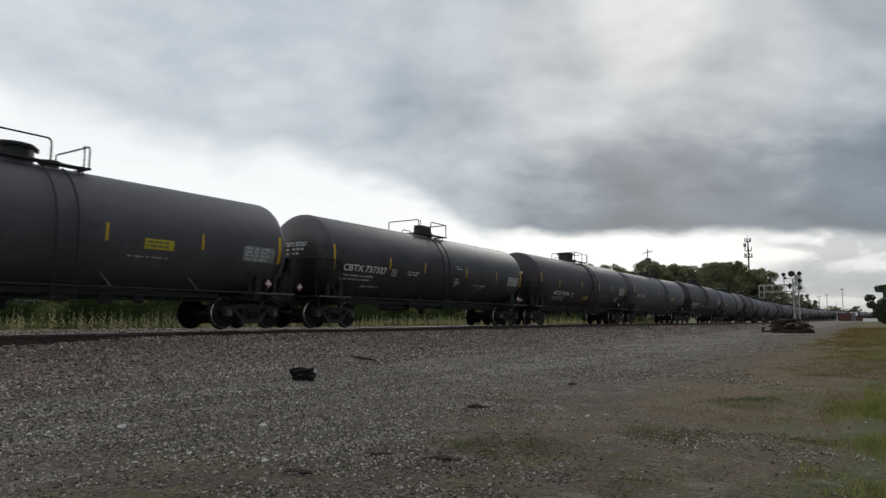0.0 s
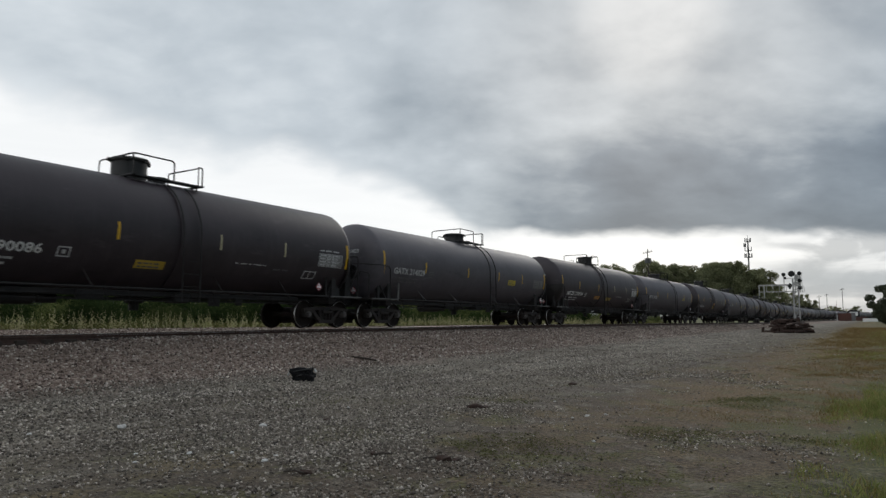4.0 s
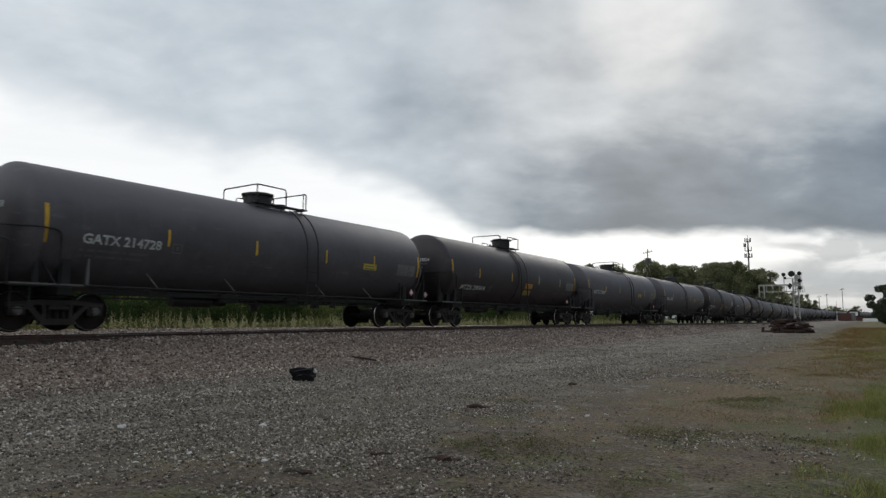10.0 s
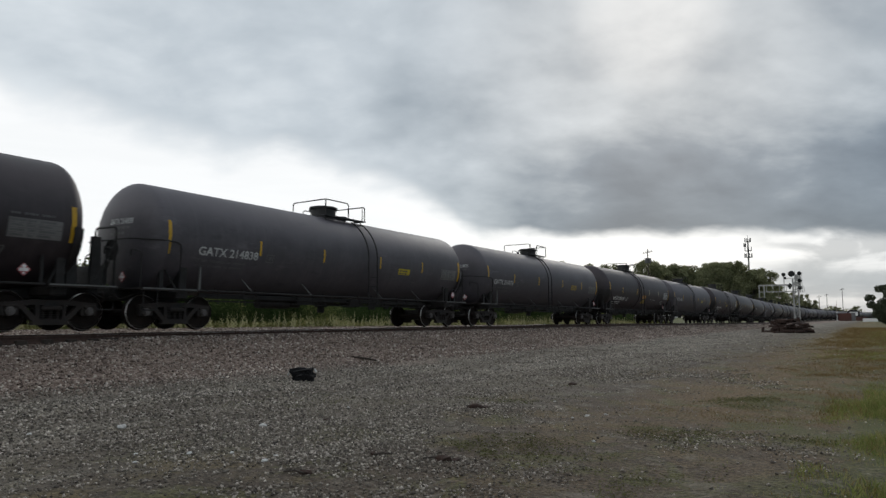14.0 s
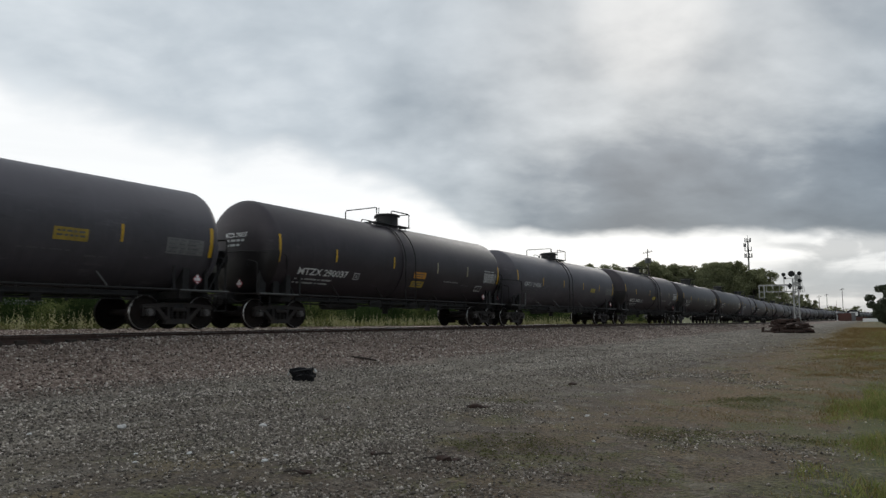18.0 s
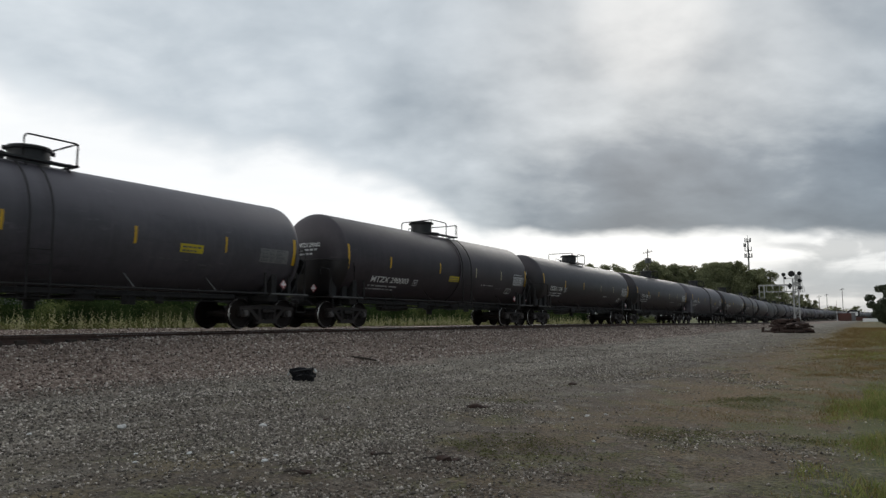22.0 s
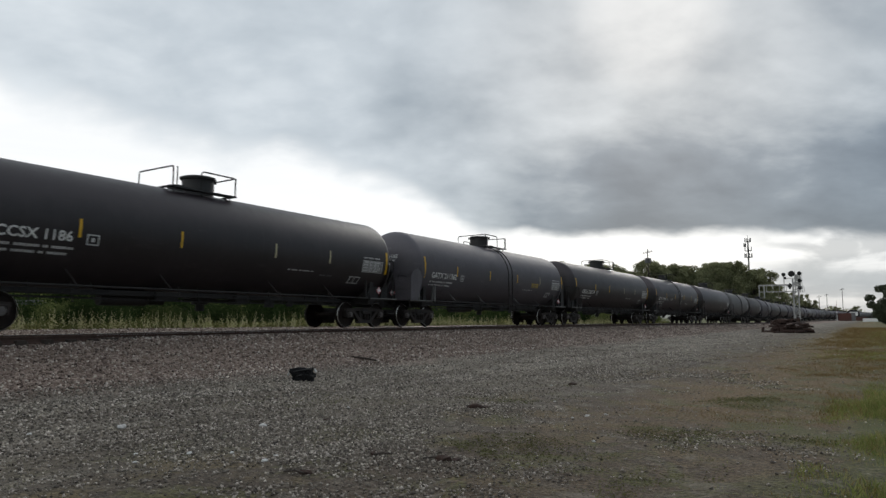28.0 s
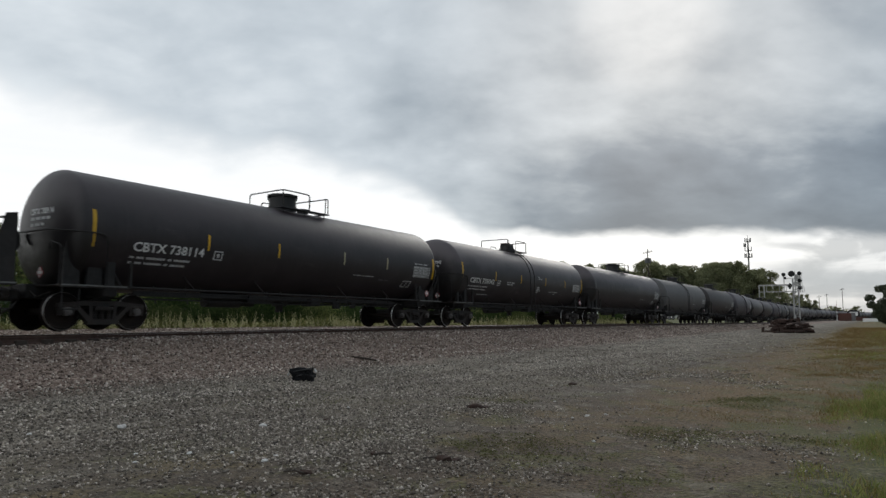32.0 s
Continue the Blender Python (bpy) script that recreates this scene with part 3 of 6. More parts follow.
def ground():
    xs = np.unique(np.concatenate([[-4000, -1500, -600, -300, -150, -80], np.arange(-60, -20, 1.5), np.arange(-20.6, 8, 0.22), np.arange(8, 40, 2.5), [60, 100, 200, 500, 1500, 4000]]))
    ys = np.unique(np.concatenate([[-4000, -1500, -500, -200, -100, -50, -30, -20], np.arange(-14, 45, 0.3), np.arange(45, 140, 2.0), np.arange(140, 500, 20), [600, 900, 1500, 2500, 4800]]))
    X, Y = np.meshgrid(xs, ys, indexing="ij")
    Z = ground_height(X, Y)
    nx, ny = X.shape
    i = np.arange(nx - 1)[:, None] * ny + np.arange(ny - 1)[None, :]
    faces = np.stack([i, i + ny, i + ny + 1, i + 1], -1).reshape(-1, 4)
    me = bulk("ground", np.stack([X, Y, Z], -1).reshape(-1, 3), faces, GROUND)
    me.shade_smooth()
    tagged(new("ground", me), "crushed-stone railway lot with ballast bank and grass verge", "ground", kind="structure")


ground()


# ---- the track ----
RAIL_SHAPE = [(-0.075, -0.17), (0.075, -0.17), (0.075, -0.158), (0.012, -0.135), (0.010, -0.045), (0.036, -0.034), (0.036, -0.006), (0.028, 0.0), (-0.028, 0.0), (-0.036, -0.006), (-0.036, -0.034), (-0.010, -0.045), (-0.012, -0.135), (-0.075, -0.158)]
track = thing("railroad_track", "single railroad track on a grey ballast bank", "track", kind="structure", at=pose(TRACK, 0, RAIL))
for side in (-1, 1):
    slots = [0] * len(RAIL_SHAPE)
    slots[7] = slots[6] = slots[8] = 1
    rail = Shape()
    ends = [-420.0, 40.0] + [50.0 + 10.0 * k for k in range(60)] + [800.0, 1200.0]
    n = len(RAIL_SHAPE)
    for y in ends:
        swing, fall = way(y)
        rail.v.extend((side * GAUGE / 2 + swing + x, y, z - fall) for x, z in RAIL_SHAPE)
    for k in range(len(ends) - 1):
        for i in range(n):
            rail.f.append((k * n + i, (k + 1) * n + i, (k + 1) * n + (i + 1) % n, k * n + (i + 1) % n))
            rail.s.append(slots[i])
    part("rail", rail, [RAIL_SIDE, RAIL_TOP], track, "rusty steel rail with a polished head", smooth=0)
spare = Shape().sweep(RAIL_SHAPE, -30.0, 9.25, (0, 0))
tagged(part("spare_rail", spare, RAIL_SIDE, None, at=pose(-15.90, 0, 1.135), smooth=0), "rusty spare rail lying on the ballast beside the track", "rail")
tie_mesh = Shape().box((0, 0, 0), (2.6, 0.23, 0.18), bevel=0.012).mesh("tie", TIE_WOOD, 0)
plate_mesh = Shape().box((0, 0, 0), (0.32, 0.19, 0.018)).box((0.09, 0.06, 0.015), (0.03, 0.03, 0.02)).box((-0.09, -0.06, 0.015), (0.03, 0.03, 0.02)).mesh("tie_plate", RAIL_SIDE, 0)
tie_rng = random.Random(5)
for i in range(190):
    y = -20 + i * 0.53
    swing, fall = way(y)
    t = part("tie", tie_mesh, None, track, at=pose(swing + tie_rng.uniform(-0.03, 0.03), y + tie_rng.uniform(-0.02, 0.02), -fall - 0.275 + tie_rng.uniform(-0.01, 0.0), 0, 0, tie_rng.uniform(-1, 1)))
    if i < 110:
        for side in (-1, 1):
            part("tie_plate", plate_mesh, None, t, at=pose(side * GAUGE / 2, 0, 0.096))


# ---- tank cars ----
R = 1.53              # tank radius
HALF = 7.37           # half length of the cylinder
HEAD = 0.56           # depth of the dished ends
TRUCK_AT = 6.70       # truck centres from the middle
AXLE = 0.889
WHEEL = 0.457
MID = 7.59            # first axle to the middle of the car


def tank_size(kind, cut=0.0):
    """The wrapped cars carry a slightly larger, higher tank."""
    global R, AXIS, HALF, HEAD
    R, AXIS = (1.580, 2.535) if kind == "braced" else (1.515, 2.49)
    HALF, HEAD = (7.08, 0.85) if kind == "skirted" else (7.37 - 0.55 * cut, 0.56)


def wrap(u, w, lift=0.006):
    """A point on the near side of the tank: u along the car, w up the skin from the axis level."""
    a = w / R
    return ((R + lift) * math.cos(a), u, AXIS + (R + lift) * math.sin(a))


def patch(u0, u1, w0, w1, lift=0.006, lean=0.0, thick=0.004):
    """A decal or plate that follows the tank skin."""
    s = Shape()
    n = max(2, int((w1 - w0) / 0.06))
    pts, faces = [], []
    for k in range(n + 1):
        w = w0 + (w1 - w0) * k / n
        off = lean * (k / n - 0.5)
        for u in (u0 + off, u1 + off):
            pts += [wrap(u, w, lift), wrap(u, w, lift - thick)]
    for k in range(n):
        a = 4 * k
        faces += [(a, a + 2, a + 6, a + 4), (a, a + 4, a + 5, a + 1), (a + 2, a + 3, a + 7, a + 6)]
    faces += [(0, 1, 3, 2), (4 * n, 4 * n + 2, 4 * n + 3, 4 * n + 1)]
    return s.add(pts, faces)


LETTERS = {}


def lettering(body, u0, u1, w0, w1):
    """Words on the tank skin as thin raised paint."""
    pts, faces = letter_mesh(body)
    x0, x1 = min(p[0] for p in pts), max(p[0] for p in pts)
    z0, z1 = min(p[1] for p in pts), max(p[1] for p in pts)
    return Shape().add([wrap(u0 + (x - x0) / (x1 - x0) * (u1 - u0), w0 + (z - z0) / (z1 - z0) * (w1 - w0), 0.009) for x, z, _ in pts], faces)


def letter_mesh(body):
    key = (body,)
    if key not in LETTERS:
        c = bpy.data.curves.new("lettering", "FONT")
        c.body, c.size, c.resolution_u, c.offset = body, 1.0, 2, 0.022
        ob = bpy.data.objects.new("lettering", c)
        me = bpy.data.meshes.new_from_object(ob)
        LETTERS[key] = ([tuple(v.co) for v in me.vertices], [tuple(p.vertices) for p in me.polygons])
        bpy.data.objects.remove(ob)
        bpy.data.meshes.remove(me)
    return LETTERS[key]


def head_point(x, h, lift=0.012):
    """A point on the leading dished end: x across, h above the axis."""
    r = min(0.995, math.hypot(x, h) / R)
    bulge = math.sqrt(max(0.0, 1 - r ** (2 / 0.9)))
    return (x, -HALF - HEAD * bulge ** 0.95 - lift, AXIS + h)


def head_lettering(body, x0, x1, h0, h1):
    """Small words on the leading dished end."""
    pts, faces = letter_mesh(body)
    a0, a1 = min(p[0] for p in pts), max(p[0] for p in pts)
    b0, b1 = min(p[1] for p in pts), max(p[1] for p in pts)
    return Shape().add([head_point(x0 + (x - a0) / (a1 - a0) * (x1 - x0), h0 + (z - b0) / (b1 - b0) * (h1 - h0)) for x, z, _ in pts], faces)


def tank_shape():
    prof = []
    n = 12
    for k in range(n + 1):
        a = math.pi / 2 * k / n
        prof.append((max(0.001, R * math.sin(a) ** 0.9), -HALF - HEAD * math.cos(a) ** 0.95))
    prof += [(r, -h) for r, h in reversed(prof[:n + 1])]
    m = Matrix.Translation((0, 0, AXIS)) @ Matrix.Rotation(radians(-90), 4, "X")
    return Shape().lathe(prof, m, 64)


def head_shield(k):
    """Steel shield over the lower half of a dished end, following its curve."""
    s = Shape()
    rows, cols = 9, 20
    pts = []
    for lift in (0.015, 0.045):
        for i in range(rows + 1):
            a = math.pi / 2 * (0.12 + 0.88 * i / rows)
            r, h = (R + lift) * math.sin(a) ** 0.9, HALF + (HEAD + lift) * math.cos(a) ** 0.95
            for j in range(cols + 1):
                b = math.pi + math.pi * j / cols
                pts.append((r * math.cos(b), k * h, AXIS - 0.14 + r * math.sin(b) * (1 - 0.14 / R)))
    n = (rows + 1) * (cols + 1)
    faces = []
    for i in range(rows):
        for j in range(cols):
            q = i * (cols + 1) + j
            for o in (0, n):
                faces.append((o + q, o + q + 1, o + q + cols + 2, o + q + cols + 1))
    for i in range(rows):
        for j in (0, cols):
            q = i * (cols + 1) + j
            faces.append((q, q + cols + 1, n + q + cols + 1, n + q))
    for j in range(cols):
        q = rows * (cols + 1) + j
        faces.append((q, q + 1, n + q + 1, n + q))
    return s.add(pts, faces)


def wheel_profile(side):
    """Radius and distance from the tread line, outwards positive."""
    p = [(0.10, -0.09), (0.13, -0.045), (0.36, -0.02), (0.40, -0.055), (WHEEL + 0.026, -0.066), (WHEEL + 0.027, -0.05), (WHEEL + 0.003, -0.035), (WHEEL, 0.0), (WHEEL - 0.003, 0.048), (0.440, 0.066), (0.395, 0.060), (0.375, 0.02), (0.15, -0.005), (0.125, 0.06), (0.09, 0.062)]
    return [(r, side * (GAUGE / 2 + h)) for r, h in p]


def wheelset_mesh():
    s = Shape()
    m = Matrix.Rotation(radians(90), 4, "Y")
    for side in (-1, 1):
        slots = [0] * 14
        slots[8] = 1
        s.lathe(wheel_profile(side), m, 36, slots)
        # bearing with its end cap and bolts
        x = side * (GAUGE / 2 + 0.10)
        s.rod((x, 0, 0), (x + side * 0.20, 0, 0), 0.105, 16, slot=2)
        s.rod((x + side * 0.20, 0, 0), (x + side * 0.235, 0, 0), 0.075, 14, slot=2)
        for k in range(3):
            a = 2 * math.pi * k / 3
            s.rod((x + side * 0.20, 0.045 * math.cos(a), 0.045 * math.sin(a)), (x + side * 0.25, 0.045 * math.cos(a), 0.045 * math.sin(a)), 0.016, 6, slot=2)
    s.rod((-GAUGE / 2 - 0.12, 0, 0), (GAUGE / 2 + 0.12, 0, 0), 0.085, 14)
    return s.mesh("wheelset", [WHEEL_STEEL, TREAD_STEEL, CAP_STEEL], 30)


def side_frame_mesh():
    """Cast side frame: arched top, dropped middle and two triangular openings, built of welded bars."""
    s = Shape()
    x0, x1 = -0.065, 0.065
    top = [(-1.10, 0.56), (-1.08, 0.65), (-0.72, 0.68), (-0.42, 0.72), (0.42, 0.72), (0.72, 0.68), (1.08, 0.65), (1.10, 0.56), (0.72, 0.575), (0.40, 0.60), (-0.40, 0.60), (-0.72, 0.575)]
    s.slab(top, x0, x1)
    for k in (-1, 1):
        s.slab([(k * 0.76, 0.60), (k * 0.62, 0.60), (k * 0.28, 0.28), (k * 0.30, 0.16), (k * 0.36, 0.18)], x0, x1)
        s.slab([(k * 0.36, 0.62), (k * 0.27, 0.62), (k * 0.25, 0.26), (k * 0.33, 0.26)], x0, x1)
        s.slab([(k * 1.08, 0.60), (k * 1.02, 0.60), (k * 1.01, 0.36), (k * 1.06, 0.36)], x0, x1)
        s.slab([(k * 0.76, 0.60), (k * 0.70, 0.60), (k * 0.71, 0.36), (k * 0.77, 0.36)], x0, x1)
        s.box((0, k * AXLE, 0.575), (0.20, 0.30, 0.07), bevel=0.02)
    s.slab([(-0.42, 0.14), (0.42, 0.14), (0.36, 0.27), (-0.36, 0.27)], x0 - 0.02, x1 + 0.02)
    # spring nest
    for y in (-0.17, 0.0, 0.17):
        for k in range(5):
            s.lathe([(0.055, 0.0), (0.075, 0.012), (0.055, 0.024)], Matrix.Translation((0.0, y, 0.275 + k * 0.045)), 10)
        s.rod((0, y, 0.27), (0, y, 0.50), 0.05, 8)
    s.box((0, 0, 0.53), (0.24, 0.46, 0.10), bevel=0.02)
    return s.mesh("side_frame", TRUCK_STEEL, 30)


def truck_bolster_mesh():
    s = Shape().box((0, 0, 0.62), (2.05, 0.34, 0.18), bevel=0.03).rod((0, 0, 0.68), (0, 0, 0.80), 0.20, 16)
    for k in (-1, 1):
        s.box((0, k * 0.50, 0.34), (1.75, 0.07, 0.12), bevel=0.015)
        for e in (-1, 1):
            s.box((e * GAUGE / 2, k * 0.42, 0.42), (0.09, 0.05, 0.32), bevel=0.01)
    return s.mesh("truck", STEEL_DARK, 30)


def underframe_shape(k):
    s = Shape()
    if k:
        # stub sill, bolster and tank saddle
        s.box((0, k * 7.15, 0.93), (0.62, 2.1, 0.34), bevel=0.02)
        s.box((0, k * TRUCK_AT, 0.92), (2.55, 0.36, 0.20), bevel=0.02)
        n = 14
        inner = [(R * math.sin(a), AXIS - R * math.cos(a)) for a in np.linspace(-1.0, 1.0, n)]
        y0, y1 = k * TRUCK_AT - 0.10, k * TRUCK_AT + 0.10
        pts = [(x, y, z) for y in (y0, y1) for x, z in inner] + [(x, y, 0.98) for y in (y0, y1) for x, _ in inner]
        faces = []
        for i in range(n - 1):
            faces += [(i, i + 1, 2 * n + i + 1, 2 * n + i), (n + i, n + i + 1, 3 * n + i + 1, 3 * n + i), (2 * n + i, 2 * n + i + 1, 3 * n + i + 1, 3 * n + i)]
        faces += [(0, n, 3 * n, 2 * n), (n - 1, 2 * n - 1, 4 * n - 1, 3 * n - 1)]
        s.add(pts, faces)
    return s


def coupler_shape(k):
    s = Shape().box((0, k * 8.12, 0.84), (0.16, 0.55, 0.18), bevel=0.03).box((0.03, k * 8.38, 0.84), (0.28, 0.24, 0.30), bevel=0.05)
    s.pipe([(-0.25, k * 8.05, 0.80), (-0.28, k * 8.2, 0.55), (-0.22, k * 8.4, 0.45), (-0.1, k * 8.49, 0.42)], 0.03, 6)
    s.pipe([(0.25, k * 8.1, 0.95), (0.7, k * 8.15, 0.78), (1.25, k * 8.12, 0.90)], 0.015, 5)
    return s


def ladder_parts(car, u0, u1, top_w, bottom_h, paint):
    """Side rails that follow the tank skin up to the platform, with rungs."""
    lad = None
    for u in (u0, u1):
        pts = [(R + 0.14, u, bottom_h), (R + 0.14, u, AXIS - 0.5)]
        for w in np.linspace(-0.2, top_w, 9):
            pts.append(wrap(u, w, 0.14 - 0.06 * max(0, w) / max(0.1, top_w)))
        rail = Shape().pipe(pts, 0.024, 6)
        if u == u0:
            lad = part("ladder", rail, paint, car)
        else:
            part("ladder_rail", rail, paint, lad)
    h = bottom_h + 0.08
    while h < AXIS - 0.5:
        part("rung", Shape().rod((R + 0.14, u0, h), (R + 0.14, u1, h), 0.010, 6), paint, lad)
        h += 0.34


def band_shape(u0, u1, w0, w1):
    """Raised wrap plate with a shadow gap at its edges."""
    return patch(u0, u1, w0, w1, 0.035, 0.0, 0.03)


def bent(points, r=0.10, n=4):
    """Round off the corners of a polyline."""
    pts = [Vector(p) for p in points]
    out = [pts[0]]
    for a, b, c in zip(pts, pts[1:], pts[2:]):
        k = min(r, (a - b).length * 0.45, (c - b).length * 0.45)
        p, q = b + (a - b).normalized() * k, b + (c - b).normalized() * k
        for i in range(n + 1):
            t = i / n
            out.append((1 - t) ** 2 * p + 2 * t * (1 - t) * b + t * t * q)
    return out + [pts[-1]]


def platform_parts(car, style, flip, shift=0.0, bonnet_shift=0.0):
    """Top platform, safety rails and the fittings bonnet; flip turns them end for end."""
    f = -1 if flip else 1
    at = pose(0, shift, 0)
    top = AXIS + R
    edge = AXIS + math.sqrt(R * R - 0.78 ** 2)
    floor = Shape()
    for x in (-0.70, 0.70):
        floor.box((x, f * 0.48, top - 0.02), (0.26, 2.2, 0.04))
        for y in (-0.5, 0.5, 1.45):
            floor.rod((x, f * y, edge - 0.02), (x, f * y, top - 0.02), 0.02, 6)
    for y in (-0.62, 1.55):
        floor.box((0, f * y, top - 0.014), (1.66, 0.10, 0.04))
    for k in range(5):
        floor.box((0.70, f * (-0.45 + k * 0.45), top + 0.004), (0.24, 0.03, 0.02))
    part("platform", floor, BONNET_GREY, car, "dark steel grating walkway on the tank top", at=at)
    rail_top, r = top + 0.55, 0.022
    near, far = 0.80, -0.80
    pts = [(far, f * -0.62, top), (far, f * -0.62, rail_top - 0.02), (near, f * -0.62, rail_top), (near, f * 0.62, rail_top), (near, f * 0.62, top)]
    part("safety_rail", Shape().pipe(bent(pts, 0.12), r, 6), STEEL_DARK, car, at=at)
    part("safety_rail", Shape().rod((near, f * -0.62, top), (near, f * -0.62, rail_top), r, 6), STEEL_DARK, car, at=at)
    pts = [(near, f * 1.55, top), (near, f * 1.55, rail_top), (far, f * 1.55, rail_top), (far, f * 1.55, top)]
    part("safety_rail", Shape().pipe(bent(pts, 0.08), r, 6).rod((near, f * 1.42, top), (near, f * 1.42, rail_top), r * 0.8, 6), STEEL_DARK, car, at=at)
    pts = [(far, f * -0.10, top - 0.1), (far, f * -0.10, top + 0.34), (far, f * 0.55, top + 0.34), (far, f * 0.55, top - 0.1)]
    part("safety_rail", Shape().pipe(bent(pts, 0.12), r * 0.9, 6), STEEL_DARK, car, at=at)
    y = f * 0.12 + bonnet_shift
    if style == "valves":
        s = Shape().rod((0, y, top - 0.12), (0, y, top + 0.15), 0.46, 24).box((0, y, top + 0.30), (0.5, 0.66, 0.26), bevel=0.03).box((0, y, top + 0.46), (0.42, 0.80, 0.05), bevel=0.012)
        for a in range(8):
            s.rod((0.40 * math.cos(a * 0.785), y + 0.40 * math.sin(a * 0.785), top + 0.1), (0.40 * math.cos(a * 0.785), y + 0.40 * math.sin(a * 0.785), top + 0.20), 0.03, 6)
        s.rod((0.2, y - 0.5, top), (0.2, y - 0.5, top + 0.28), 0.08, 10).rod((-0.1, y + 0.45, top), (-0.1, y + 0.45, top + 0.3), 0.07, 10)
        part("manway_fittings", s, BONNET_GREY, car, "low bolted manway with open valves", at=at)
        return
    hb = 0.56 if style == "tall_bonnet" else 0.43
    prof = [(0.001, top - 0.15), (0.46, top - 0.15), (0.46, top + hb - 0.13), (0.51, top + hb - 0.11), (0.52, top + hb - 0.06), (0.47, top + hb - 0.02), (0.30, top + hb), (0.001, top + hb + 0.01)]
    bonnet = part("bonnet", Shape().lathe(prof, Matrix.Translation((0, y, 0)), 32), BONNET_GREY, car, "round steel protective housing over the valves", at=at)
    for a in range(6):
        c, d = math.cos(a * 1.047 + 0.3), math.sin(a * 1.047 + 0.3)
        part("lug", Shape().box((0.53 * c, y + 0.53 * d, top + hb - 0.10), (0.07, 0.07, 0.10), Matrix.Rotation(a * 1.047 + 0.3, 4, "Z")), STEEL_DARK, bonnet)
    s = Shape().rod((0.15, y + f * 0.82, top - 0.05), (0.15, y + f * 0.82, top + 0.10), 0.20, 16).rod((0.15, y + f * 0.82, top + 0.10), (0.15, y + f * 0.82, top + 0.14), 0.23, 16)
    s.rod((-0.25, y + f * 0.80, top - 0.05), (-0.25, y + f * 0.80, top + 0.2), 0.07, 10)
    part("relief_valve", s, BONNET_GREY, car, at=at)


def end_parts(car, style, pale):
    """End decks, grab irons, side rails, braces and placards."""
    for k in (-1, 1):
        s = Shape().box((0, k * 7.75, 1.06), (2.9, 0.50, 0.035))
        s.box((1.43, k * 7.2, 1.045), (0.09, 1.65, 0.07)).box((-1.43, k * 7.2, 1.045), (0.09, 1.65, 0.07))
        part("end_deck", s, TRUCK_STEEL, car, "narrow steel end walkway")
        part("deck_edge", Shape().box((1.482, k * 7.2, 1.06), (0.012, 1.6, 0.035)), GALVANISED, car)
        for x in (-1.30, 1.30):
            pts = [(x, k * 7.98, 1.05), (x, k * 7.98, 2.0), (x - math.copysign(0.45, x), k * 7.99, 2.1), (x - math.copysign(0.45, x), k * 7.99, 1.9)]
            part("grab_iron", Shape().pipe(bent(pts, 0.08), 0.018, 6), STEEL_DARK, car)
        part("corner_post", Shape().slab([(k * 6.22, 1.05), (k * 6.29, 1.05), (k * 6.27, 1.70), (k * 6.22, 1.70)], 1.34, 1.40), GALVANISED if k < 0 and pale else STEEL_DARK, car)
        # step stirrup
        pts = [(1.42, k * 7.95, 1.02), (1.42, k * 7.95, 0.50), (1.42, k * 7.55, 0.50), (1.42, k * 7.55, 1.02)]
        part("step", Shape().pipe(bent(pts, 0.05), 0.018, 6), STEEL_DARK, car)
        if style in ("braced", "plated"):
            w = 0.20 if style == "plated" else 0.13
            for y in (7.05, 7.62):
                part("head_brace", Shape().slab([(k * (y - w), 1.06), (k * (y + w), 1.06), (k * (y + w * 0.8), 2.28), (k * (y - w * 0.8), 2.28)], 1.05, 1.16), STEEL_DARK, car)
            part("head_brace", Shape().rod((1.12, k * 6.95, 2.1), (1.30, k * 6.45, 1.08), 0.03, 6), STEEL_DARK, car)
        else:
            part("head_brace", Shape().rod((1.05, k * 7.55, 2.25), (1.30, k * 6.95, 1.08), 0.028, 6), STEEL_DARK, car)
            part("head_brace", Shape().slab([(k * 7.30, 1.06), (k * 7.42, 1.06), (k * 7.42, 2.05), (k * 7.34, 2.05)], 1.18, 1.28), STEEL_DARK, car)
        if style != "skirted" and k < 0:
            pts = [(1.55, k * 7.0, 1.06), (1.55, k * 7.0, 2.30), (1.53, k * 7.55, 2.33), (0.95, k * 8.11, 2.36), (-0.95, k * 8.11, 2.36), (-1.53, k * 7.55, 2.33), (-1.55, k * 7.0, 1.06)]
            part("end_rail", Shape().pipe(bent(pts, 0.16), 0.022, 6), STEEL_DARK, car, "bent pipe handrail round the tank end")
        if k > 0:
            # pipe arch with slanting struts at the trailing end
            arch = [(1.30, 8.02, 1.06), (1.30, 8.02, 2.56), (0.35, 8.04, 2.58), (0.30, 8.04, 1.08)]
            rail = part("trailing_rail", Shape().pipe(bent(arch, 0.12), 0.028, 6), STEEL_DARK, car, "bent pipe handrail at the trailing end")
            for x, y in ((1.28, 7.45), (0.75, 7.98)):
                part("strut", Shape().rod((1.30, 8.02, 2.15), (x, y, 1.08), 0.020, 6), STEEL_DARK, rail)
            if style == "skirted":
                part("skirt_plate", Shape().slab([(7.55, 1.08), (8.02, 1.08), (8.02, 2.62), (7.78, 2.58), (7.62, 1.9)], 1.30, 1.33), STEEL_DARK, car, "tall dark plate at the trailing end")
            part("back_plate", Shape().slab([(7.93, 1.08), (7.98, 1.08), (7.98, 1.62), (7.93, 1.50)], -0.75, 0.95), STEEL_DARK, car)
        part("coupler", coupler_shape(k), TRUCK_STEEL, car)
